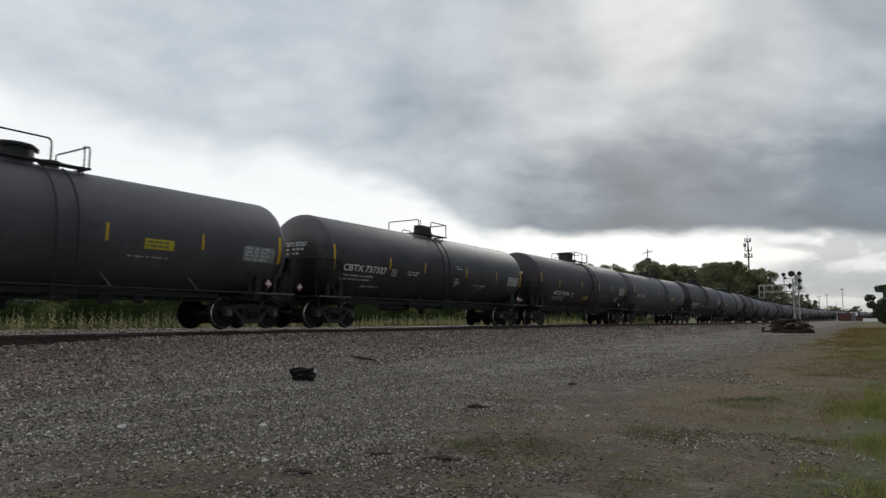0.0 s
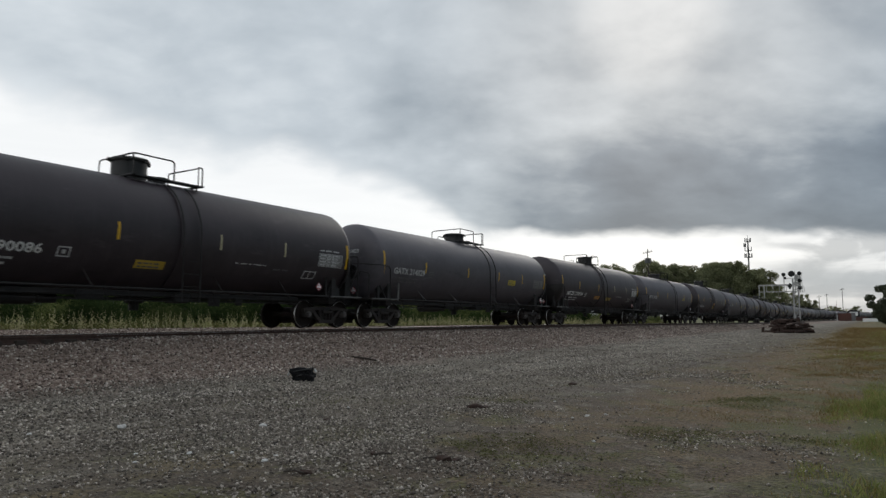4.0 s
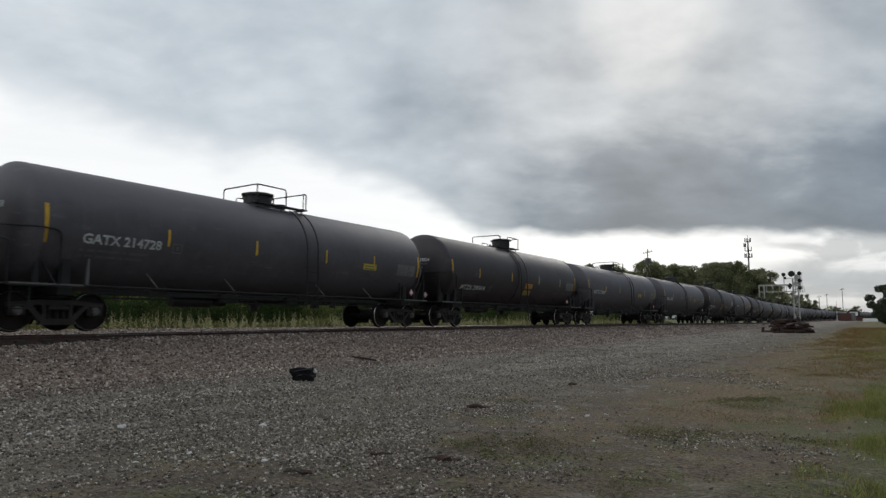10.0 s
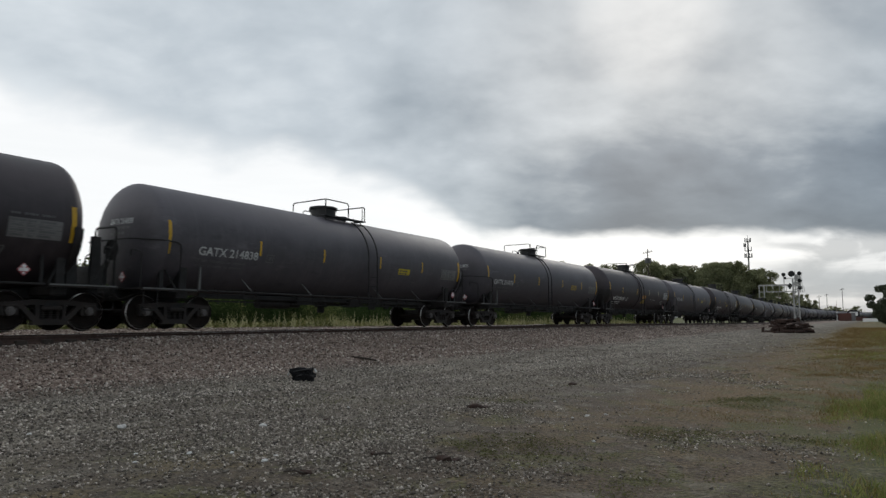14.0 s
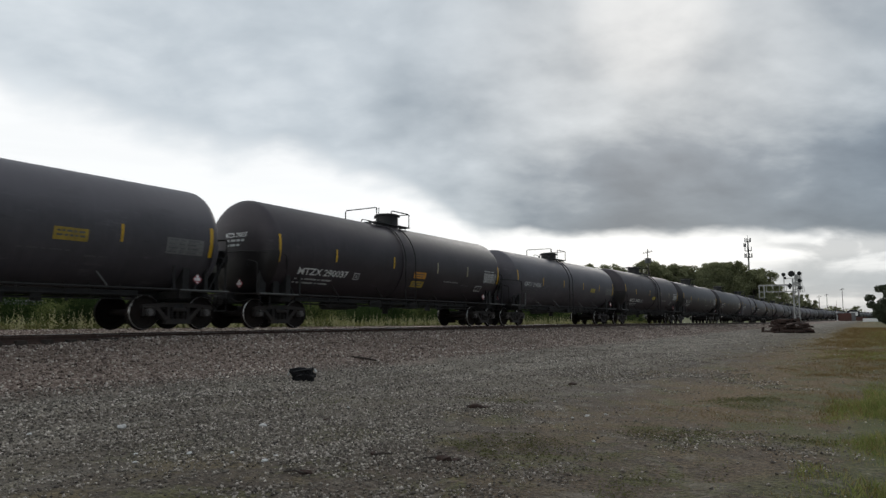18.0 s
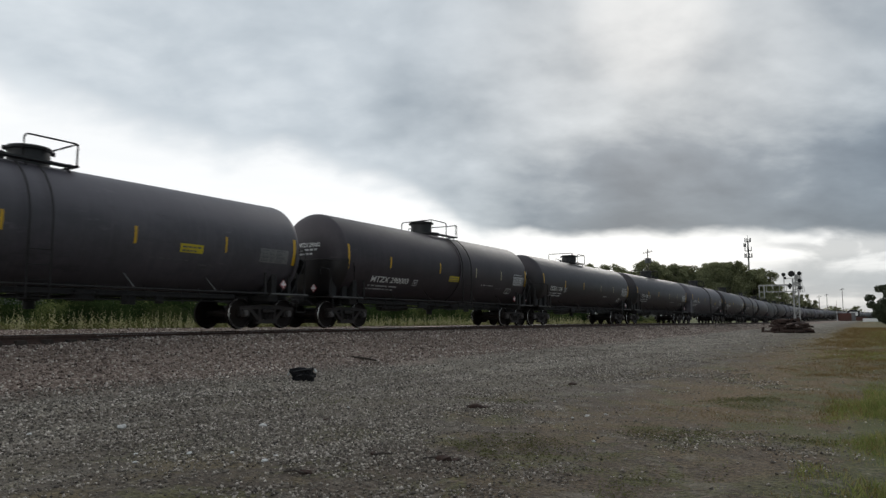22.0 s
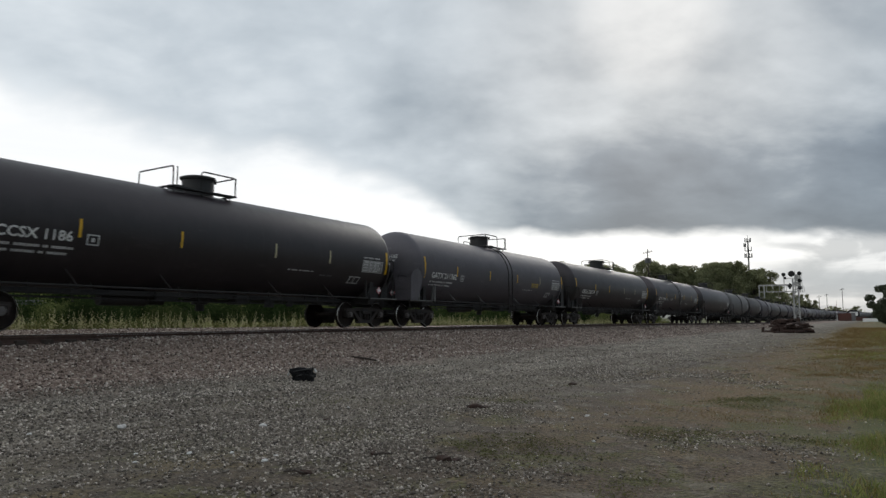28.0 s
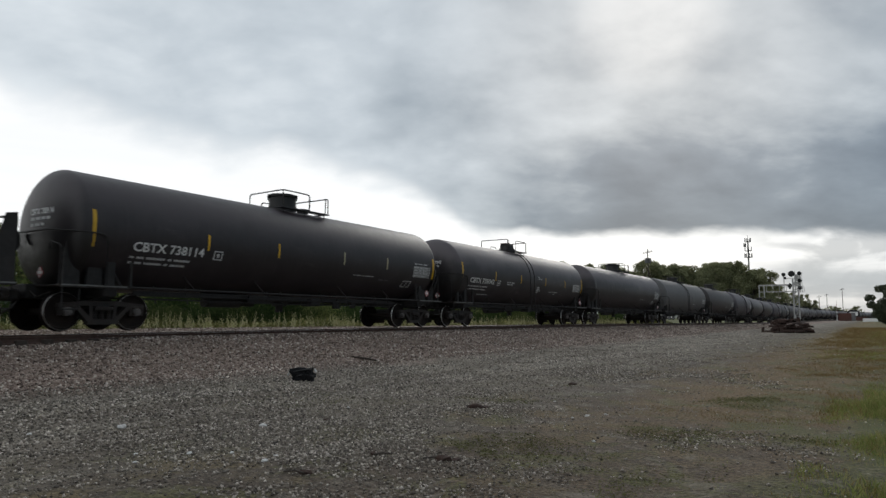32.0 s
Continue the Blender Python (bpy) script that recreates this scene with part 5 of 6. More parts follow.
def tree(height, spread, leaves, leaf, seed, label, base=0.25, material=LEAF_TREE):
    rng = np.random.default_rng(seed)
    t = thing("tree", label, "tree", "broadleaf trees")
    blobs = crown_blobs(rng, height, spread, height * base)
    s = Shape()
    lean = rng.uniform(-0.3, 0.3, 2)
    trunk = [(lean[0] * f, lean[1] * f, height * 0.8 * f) for f in (0, 0.3, 0.6, 1)]
    for a, b, r0, r1 in zip(trunk, trunk[1:], (0.022, 0.016, 0.010), (0.016, 0.010, 0.003)):
        s.rod(a, b, height * r0, 9, height * r1)
    for x, y, z, r in blobs:
        foot = max(height * 0.16, z - 0.9 * math.hypot(x, y) - 0.05 * height)
        s.rod((lean[0] * foot / height, lean[1] * foot / height, foot), (x, y, z), height * 0.007, 6, height * 0.002)
    part("trunk", s, BARK, t, "bare trunk with spreading limbs")
    v, f = leaf_cloud(rng, blobs, leaves, leaf)
    part("crown", bulk("crown", v, f, material), None, t)
    return t


FAR_LABEL = "tall dark green broadleaf tree in a wood behind the track"
tall = [tree(23.0, 8.0, 17000, 0.56, 11, FAR_LABEL), tree(21.0, 8.6, 17000, 0.56, 12, FAR_LABEL), tree(24.5, 9.0, 18000, 0.56, 13, FAR_LABEL)]
places = [(-87.6, 240.8, 0.86), (-76.7, 253.7, 0.84), (-69.9, 252.1, 0.87), (-65.3, 266.9, 0.90), (-58.0, 280.0, 0.86), (-52.5, 285.0, 0.80), (-46.7, 290.7, 0.97), (-43.4, 302.0, 0.92), (-40.0, 318.0, 0.86), (-37.5, 331.0, 0.66),
          (-61.0, 300.0, 0.9), (-49.0, 312.0, 0.92), (-29.0, 373.2, 0.52), (-25.6, 376.0, 0.44), (-99.0, 236.0, 0.85), (-112.0, 232.0, 0.8), (-21.5, 485.0, 0.38), (-33.0, 352.0, 0.50), (-18.0, 470.0, 0.30), (-10.0, 520.0, 0.40),
          (-73.5, 262.0, 0.86), (-66.0, 281.0, 0.84), (-56.0, 296.0, 0.84), (-50.0, 288.0, 0.90), (-43.0, 325.0, 0.88), (-82.0, 256.0, 0.84), (-94.0, 250.0, 0.82), (-62.0, 275.0, 0.88), (-45.5, 310.0, 0.84), (-40.5, 296.0, 0.74), (-72.0, 275.0, 0.92), (-68.5, 259.0, 0.86), (-60.5, 271.0, 0.82), (-54.5, 275.0, 0.80), (-79.0, 246.0, 0.78), (-57.0, 305.0, 0.95), (-62.5, 263.0, 0.84), (-57.5, 268.0, 0.84), (-52.0, 279.0, 0.88), (-49.5, 300.0, 0.98), (-66.5, 255.0, 0.80), (-88.0, 262.0, 0.86)]
for i, (x, y, k) in enumerate(places):
    k *= 1.07
    m = pose(x, y, 0.05, 0, 0, i * 67) @ Matrix.Scale(k, 4)
    if i < 3:
        tall[i].matrix_basis = m
    else:
        copy_thing(tall[i % 3], Matrix.Translation((x, y, 0.05)) @ Matrix.Rotation(i * 1.17, 4, "Z")).scale = (k, k, k)
right_tree = tree(9.2, 4.4, 22000, 0.36, 21, "dark rounded tree standing alone in the grass", base=0.06, material=LEAF_LONE)
right_tree.matrix_basis = pose(3.0, 191, 0.05)
copy_thing(right_tree, pose(8.0, 196, 0.05, 0, 0, 130))
copy_thing(right_tree, pose(4.6, 187.5, 0.05, 0, 0, 75)).scale = (0.86, 0.86, 0.86)
NEAR_LABEL = "ragged green tree in the brush behind the track"
left_tree = tree(7.6, 2.6, 4200, 0.24, 31, NEAR_LABEL, base=0.15, material=LEAF_BRUSH)
left_tree.matrix_basis = pose(-56, 23.6, 0.9)
for i, (x, y, k) in enumerate([(-58, 27.5, 0.80), (-60, 32, 0.72), (-57, 37, 0.66), (-61, 19, 1.0), (-55, 43, 0.6), (-64, 50, 0.7), (-62, 64, 0.75), (-70, 80, 0.8), (-72, 100, 0.85), (-74, 125, 0.9)]):
    copy_thing(left_tree, Matrix.Translation((x, y, 0.8)) @ Matrix.Rotation(i * 1.9, 4, "Z")).scale = (k, k, k)


def shrub(seed, radius, high, leaves, leaf, mat=LEAF_BRUSH, label="dense wild green shrub in the brush behind the track"):
    rng = np.random.default_rng(seed)
    s = thing("shrub", label, "shrub", "wild shrubs")
    blobs = [(rng.uniform(-1, 1) * radius * 0.7, rng.uniform(-1, 1) * radius * 0.9, high * rng.uniform(0.25, 0.75), radius * rng.uniform(0.3, 0.55)) for _ in range(9)]
    stems = Shape()
    for x, y, z, r in blobs:
        stems.rod((x * 0.2, y * 0.2, 0), (x, y, z), 0.025, 5, 0.01)
    part("stem", stems, BARK, s)
    v, f = leaf_cloud(rng, blobs, leaves, leaf, 0.9)
    part("foliage", bulk("foliage", v, f, mat), None, s)
    return s


shrubs = [shrub(41, 1.5, 1.7, 4200, 0.11), shrub(42, 1.8, 1.4, 4200, 0.11, LEAF_DARK, "low dark green shrub in the brush behind the track"), shrub(43, 1.3, 2.0, 4200, 0.11, LEAF_DARK, "tall dark green shrub in the brush behind the track")]
rng_s = random.Random(44)
n_shrub = 0
for row_x, step, high in ((-25.6, 3.6, 0.62), (-28.5, 2.6, 0.85), (-31.5, 2.4, 1.0), (-36.0, 2.6, 1.0)):
    y = 6.0 + rng_s.uniform(0, 2)
    while y < 96:
        k = high * rng_s.uniform(0.55, 1.25)
        x = row_x + rng_s.uniform(-1.2, 1.2)
        m = Matrix.Translation((x, y, float(ground_height(np.array(x), np.array(y))) - 0.04)) @ Matrix.Rotation(rng_s.uniform(0, 6.3), 4, "Z")
        if n_shrub < 3:
            shrubs[n_shrub].matrix_basis = m
            shrubs[n_shrub].scale = (k, k, k)
        else:
            copy_thing(shrubs[n_shrub % 3], m).scale = (k, k, k)
        n_shrub += 1
        y += step * rng_s.uniform(0.8, 1.5) * (1 if y < 50 else 1.6)


def weeds():
    """Tall weeds with pale seed spikes on the far shoulder."""
    rng = np.random.default_rng(51)
    n = 7000
    x, y = rng.uniform(-27.0, -22.9, n), 4 + 90 * rng.random(n) ** 1.4
    tall_ = rng.uniform(0.15, 0.42, n) * np.clip(0.35 + 1.5 * np.sin(y * 0.9 + 2 * np.sin(y * 0.37)) * np.sin(y * 0.41 + x), 0.55, 1.25) * (1 + 0.7 * (rng.random(n) < 0.16))
    per = 16
    f = rng.random((n, per))
    c = np.stack([x[:, None] + rng.normal(0, 0.10, (n, per)) * (1.1 - f), y[:, None] + rng.normal(0, 0.10, (n, per)) * (1.1 - f), ground_height(x, y)[:, None] + f * tall_[:, None]], -1).reshape(-1, 3)
    turn = random_turns(n * per, rng)
    size = (0.11 * (1.15 - 0.6 * f)).reshape(-1)
    quad = np.array([[-0.5, 0, 0], [0, -0.2, 0.05], [0.6, 0, 0], [0, 0.2, 0.05]])
    v = np.einsum("nij,kj->nki", turn, quad) * size[:, None, None] + c[:, None, :]
    tagged(new("weeds", bulk("weeds", v.reshape(-1, 3), np.arange(n * per * 4).reshape(-1, 4), LEAF_WEED)), "tall pale green roadside weeds along the track", "weeds", kind="stuff")


weeds()


def seed_spikes():
    """Pale upright seed heads in front of the weeds."""
    rng = np.random.default_rng(54)
    n, per = 700, 16
    x, y = rng.uniform(-23.8, -22.4, n), 4 + 70 * rng.random(n) ** 1.3
    f = np.linspace(0.1, 1, per)[None, :] * np.ones((n, 1))
    high = rng.uniform(0.25, 0.85, n)
    c = np.stack([x[:, None] + rng.normal(0, 0.05, (n, per)) * (1.15 - f), y[:, None] + rng.normal(0, 0.05, (n, per)) * (1.15 - f), ground_height(x, y)[:, None] + f * high[:, None]], -1).reshape(-1, 3)
    quad = np.array([[-0.5, 0, 0], [0, -0.25, 0.1], [0.5, 0, 0.3], [0, 0.25, 0.1]])
    v = np.einsum("nij,kj->nki", random_turns(n * per, rng), quad) * (0.125 * (1.25 - f)).reshape(-1)[:, None, None] + c[:, None, :]
    tagged(new("seed_heads", bulk("seed_heads", v.reshape(-1, 3), np.arange(n * per * 4).reshape(-1, 4), SEED_PALE)), "pale upright seed heads at the front of the weeds", "weeds", kind="stuff")


seed_spikes()


def far_brush():
    """Undergrowth that closes the foot of the wood."""
    rng = np.random.default_rng(52)
    blobs = []
    for t in np.linspace(0, 1, 90):
        x, y = -112 + 92 * t + rng.uniform(-6, 6), 222 + 250 * t ** 1.6 + rng.uniform(-4, 4)
        for h in (2.5, 6.5, 11.0):
            blobs.append((x + rng.uniform(-2, 2), y, h * rng.uniform(0.6, 1.15) * (1 - 0.55 * t), 3.6 * (1 - 0.45 * t)))
    v, f = leaf_cloud(rng, blobs, 42000, 0.8, 1.0)
    v[:, 2] = np.maximum(v[:, 2], 0.1)
    tagged(new("undergrowth", bulk("undergrowth", v, f, LEAF_TREE)), "dark green undergrowth at the foot of the wood", "undergrowth", kind="stuff")
    blobs = [(rng.uniform(-26, 2), 560 + rng.uniform(-10, 10), rng.uniform(0.5, 4.0), rng.uniform(2.5, 4.0)) for _ in range(60)]
    blobs += [(rng.uniform(2, 90), 560 + rng.uniform(-10, 10), rng.uniform(0.5, 3.0), rng.uniform(2.5, 4.0)) for _ in range(70)]
    blobs = [q for q in blobs if abs(q[0] - TRACK - float(way(q[1])[0])) > 8.5]
    v, f = leaf_cloud(rng, blobs, 9000, 0.9, 1.0)
    v[:, 2] = np.maximum(v[:, 2], 0.1)
    tagged(new("far_hedge", bulk("far_hedge", v, f, LEAF_TREE)), "low dark hedge line far down the track", "hedge", kind="stuff")


far_brush()


def tree_belt():
    """Overgrown belt of young trees that closes the view behind the track."""
    rng = np.random.default_rng(53)
    blobs = []
    for y in np.arange(6, 235, 2.2):
        for x, h in ((-48 - 0.09 * y, 1.9), (-52 - 0.10 * y, 3.0), (-50 - 0.09 * y, 0.9), (-56 - 0.10 * y, 4.8), (-60 - 0.10 * y, 6.0)):
            blobs.append((x + rng.uniform(-1.5, 1.5), y + rng.uniform(-1, 1), 1.2 + h * rng.uniform(0.3, 0.95), rng.uniform(1.2, 2.1)))
    v, f = leaf_cloud(rng, blobs, 170000, 0.48, 1.0)
    v[:, 2] = np.maximum(v[:, 2], 0.3)
    tagged(new("tree_belt", bulk("tree_belt", v, f, LEAF_BRUSH)), "overgrown belt of young trees behind the track", "brush", kind="stuff")


tree_belt()


# ---- loose stone ----
def field(x, y, cell, seed):
    """Smooth random field, 0 to 1, with patches about one cell across."""
    g = np.random.default_rng(seed).random((64, 64))
    u, v = np.asarray(x) / cell, np.asarray(y) / cell
    i, j = np.floor(u).astype(int), np.floor(v).astype(int)
    a, b = u - i, v - j
    a, b = a * a * (3 - 2 * a), b * b * (3 - 2 * b)
    g00, g10, g01, g11 = g[i % 64, j % 64], g[(i + 1) % 64, j % 64], g[i % 64, (j + 1) % 64], g[(i + 1) % 64, (j + 1) % 64]
    return (g00 * (1 - a) + g10 * a) * (1 - b) + (g01 * (1 - a) + g11 * a) * b


def patches(x, y, seed):
    return 0.55 * field(x, y, 1.9, seed) + 0.30 * field(x, y, 0.7, seed + 1) + 0.15 * field(x, y, 0.28, seed + 2)


def stones(name, mat, label, regions, seed):
    """Broken stones on the ground; regions: x0, x1, y0, y1, count per square metre, smallest and largest size."""
    rng = np.random.default_rng(seed)
    base = np.array([[1, 0, 0], [-1, 0, 0], [0, 1, 0], [0, -1, 0], [0, 0, 1], [0, 0, -1]], float)
    tri = np.array([[0, 2, 4], [2, 1, 4], [1, 3, 4], [3, 0, 4], [2, 0, 5], [1, 2, 5], [3, 1, 5], [0, 3, 5]])
    vs, fs, total = [], [], 0
    for x0, x1, y0, y1, per, lo, hi in regions:
        n = int((x1 - x0) * (y1 - y0) * per)
        x, y = rng.uniform(x0, x1, n), rng.uniform(y0, y1, n)
        cover = np.interp(x + 2.2 * (field(x, y, 3.1, 5) - 0.5), [-8.0, -6.0, -4.6, -3.0, -1.0, 0.0], [1.0, 0.80, 0.55, 0.42, 0.16, 0.05])
        keep = (y > -0.47 * x - 1.5) & (rng.random(n) < np.clip((patches(x, y, 91) - (0.78 - 0.62 * cover)) / 0.16, 0.04 + 0.5 * cover ** 3, 1.0) * cover ** 0.4)
        x, y = x[keep], y[keep]
        n = len(x)
        s = lo + (hi - lo) * rng.random(n) ** 2.2
        shape = base[None] * rng.uniform(0.55, 1.25, (n, 6, 1)) + rng.normal(0, 0.18, (n, 6, 3))
        shape *= rng.uniform(0.6, 1.15, (n, 1, 3))
        v = np.einsum("nij,nkj->nki", random_turns(n, rng), shape) * (s / 2)[:, None, None]
        v[:, :, 2] *= 0.8
        v += np.stack([x, y, ground_height(x, y) + s * 0.16], -1)[:, None, :]
        vs.append(v.reshape(-1, 3))
        fs.append((tri[None] + (np.arange(n) * 6)[:, None, None] + total).reshape(-1, 3))
        total += n * 6
    tagged(new(name, bulk(name, np.concatenate(vs), np.concatenate(fs), mat)), label, "gravel", kind="stuff")


stones("ballast_stones", STONE_BALLAST, "broken brown-grey ballast stones on the track bank", [
    (-16.2, -12.2, 4, 14, 330, 0.036, 0.095), (-16.2, -12.2, 14, 30, 220, 0.045, 0.11), (-16.2, -12.2, 30, 60, 75, 0.06, 0.13), (-16.2, -12.0, 60, 110, 24, 0.09, 0.16), (-16.2, -11.8, 110, 180, 8, 0.11, 0.2), (-22.8, -16.5, 4, 30, 90, 0.04, 0.085)], 61)
stones("crushed_stones", STONE_GREY, "loose grey crushed stones on the lot", [
    (-12.6, -8.0, 2, 9, 520, 0.022, 0.075), (-8.0, 0.0, 1.5, 8, 1150, 0.016, 0.055), (-8.0, 0.0, 8, 13, 620, 0.018, 0.055), (-12.6, -8.0, 9, 16, 420, 0.022, 0.068), (-8.0, 0.0, 13, 20, 220, 0.022, 0.06), (-12.6, 0.0, 16, 30, 130, 0.028, 0.07), (-12.6, -1.0, 30, 60, 30, 0.04, 0.085), (-12.2, -3.0, 60, 110, 8, 0.06, 0.11)], 62)

pale = np.random.default_rng(63)
spots = [(-8.80, 5.56, 0.16), (-7.20, 6.64, 0.13), (-9.3, 4.6, 0.09), (-6.6, 5.0, 0.10), (-6.3, 5.35, 0.08), (-5.6, 5.2, 0.10), (-5.75, 5.5, 0.08), (-7.0, 4.6, 0.07), (-6.7, 4.4, 0.07), (-9.6, 9.6, 0.08), (-7.6, 8.9, 0.08), (-3.95, 10.45, 0.11), (-3.7, 10.6, 0.08), (-4.1, 10.2, 0.07), (-5.0, 11.6, 0.07), (-6.2, 14.2, 0.09), (-3.1, 8.4, 0.07), (-11.0, 8.2, 0.09), (-10.2, 7.2, 0.07)]
for x, y, s in spots:
    s *= 0.62 if s < 0.12 else 0.8
    bm = bmesh.new()
    bmesh.ops.create_icosphere(bm, subdivisions=2, radius=0.5)
    for v in bm.verts:
        v.co *= 1 + pale.uniform(-0.22, 0.22)
        v.co.x *= 1.25
        v.co.z *= 0.55
    me = bpy.data.meshes.new("stone")
    bm.to_mesh(me)
    bm.free()
    me.materials.append(STONE_PALE)
    o = new("stone", me)
    o.matrix_basis = Matrix.Translation((x, y, float(ground_height(np.array(x), np.array(y))) + s * 0.16)) @ Matrix.Rotation(pale.uniform(0, 6), 4, "Z") @ Matrix.Scale(s, 4)
    tagged(o, "pale whitish stone lying on the grey gravel", "stone", "pale stones")


# ---- grass beside the lot ----
def blades(name, mat, label, regions, seed):
    """Grass in tufts; regions: x0, x1, y0, y1, tufts per square metre, blades a tuft, height, reach."""
    rng = np.random.default_rng(seed)
    vs = []
    for x0, x1, y0, y1, per, many, high, reach in regions:
        n = int((x1 - x0) * (y1 - y0) * per)
        x, y = rng.uniform(x0, x1, n), rng.uniform(y0, y1, n)
        lump = (0.0 if y0 < 20 else 0.45) + (4.5 if y0 < 11 else 2.0) * (patches(x, y, 95) - 0.5) + rng.normal(0, 0.25 if y0 < 11 else 0.5, n) + (0.35 if high > 0.07 else 0.2 if high > 0.05 else 0.0)
        keep = (lump > 0.1) & ((y0 < 11) | (rng.random(n) < np.clip((x - x0) / 1.8, 0, 1)))
        x, y, lump = x[keep], y[keep], lump[keep]
        n = len(x) * many
        cx, cy = np.repeat(x, many) + rng.normal(0, reach * 0.45, n), np.repeat(y, many) + rng.normal(0, reach * 0.45, n)
        h = high * rng.uniform(0.35, 1.2, n) * np.repeat(np.clip(0.6 + lump * 0.5, 0.4, 1.3), many)
        a, w = rng.uniform(0, 2 * np.pi, n), rng.uniform(0.0018, 0.0036, n) * (0.8 + 1.5 * high) * (1 + 0.03 * y0)
        bend = h * rng.uniform(0.1, 0.75, n)
        b = rng.uniform(0, 2 * np.pi, n)
        z = ground_height(cx, cy) - 0.01
        dx, dy = np.cos(a) * w, np.sin(a) * w
        ox, oy = np.cos(b) * bend, np.sin(b) * bend
        vs.append(np.stack([np.stack([cx - dx, cy - dy, z], -1), np.stack([cx + dx, cy + dy, z], -1),
                            np.stack([cx + dx * 0.8 + ox * 0.52, cy + dy * 0.8 + oy * 0.52, z + h * 0.62], -1), np.stack([cx + ox, cy + oy, z + h], -1)], 1).reshape(-1, 3))
    v = np.concatenate(vs)
    tagged(new(name, bulk(name, v, np.arange(len(v)).reshape(-1, 4), mat)), label, "grass", kind="stuff")


blades("green_grass", BLADE_GREEN, "fresh green grass tufts at the edge of the lot", [
    (-0.72, 0.9, 5.0, 15, 170, 10, 0.080, 0.12), (-0.25, 1.2, 5.5, 18, 60, 12, 0.15, 0.16), (-1.5, -0.5, 5.0, 12, 30, 9, 0.045, 0.16), (-0.4, 2.0, 15, 18, 50, 12, 0.12, 0.25), (0.4, 3.0, 18, 28, 12, 12, 0.10, 0.25), (-2.4, 1.2, 29, 36, 16, 12, 0.09, 0.35), (-1.8, 4.0, 40, 60, 3, 12, 0.12, 0.4), (-1.6, 6.0, 60, 90, 2, 14, 0.16, 0.5),
    (-4.8, -1.6, 3.0, 12, 16, 8, 0.020, 0.16), (-6.8, -4.6, 2.2, 8.0, 12, 8, 0.024, 0.16), (-8.5, -6.5, 2.6, 5.4, 9, 8, 0.026, 0.16)], 71)
blades("dry_grass", BLADE_DRY, "straw-coloured dry grass over brown soil", [
    (-3.6, 0.4, 5.0, 12, 26, 9, 0.030, 0.14), (-4.6, -1.2, 11, 20, 44, 9, 0.030, 0.20), (-2.6, 0.6, 11, 20, 70, 10, 0.045, 0.20), (-5.4, -1.4, 20, 40, 20, 9, 0.04, 0.25), (-2.6, 2.0, 20, 40, 45, 10, 0.07, 0.25), (-3.8, 5.0, 40, 120, 8, 14, 0.13, 0.5), (-0.9, 0.6, 5, 16, 26, 9, 0.09, 0.14)], 72)


def low_weeds():
    """Flat leafy weeds in patches on the gravel and the bare soil."""
    rng = np.random.default_rng(73)
    x, y = rng.uniform(-9.5, -0.5, 60000), rng.uniform(2.5, 15, 60000)
    k = (patches(x, y, 97) > 0.62 + 0.22 * rng.random(60000)) & (rng.random(60000) < np.interp(x, [-9.5, -6, -3, -0.5], [0.10, 0.45, 0.9, 0.9]))
    x, y = np.repeat(x[k], 5), np.repeat(y[k], 5)
    n = len(x)
    x, y = x + rng.normal(0, 0.045, n), y + rng.normal(0, 0.045, n)
    c = np.stack([x, y, ground_height(x, y) + rng.uniform(0.004, 0.030, n)], -1)
    quad = np.array([[-0.5, 0, 0], [0, -0.3, 0.05], [0.55, 0, 0.12], [0, 0.3, 0.05]])
    turn = random_turns(n, rng)
    v = np.einsum("nij,kj->nki", turn, quad) * (0.026 * rng.uniform(0.5, 1.4, n))[:, None, None]
    v[:, :, 2] *= 0.5
    v += c[:, None, :]
    tagged(new("low_weeds", bulk("low_weeds", v.reshape(-1, 3), np.arange(n * 4).reshape(-1, 4), LOW_LEAF)), "flat olive weeds in patches on gravel and soil", "weeds", kind="stuff")


low_weeds()


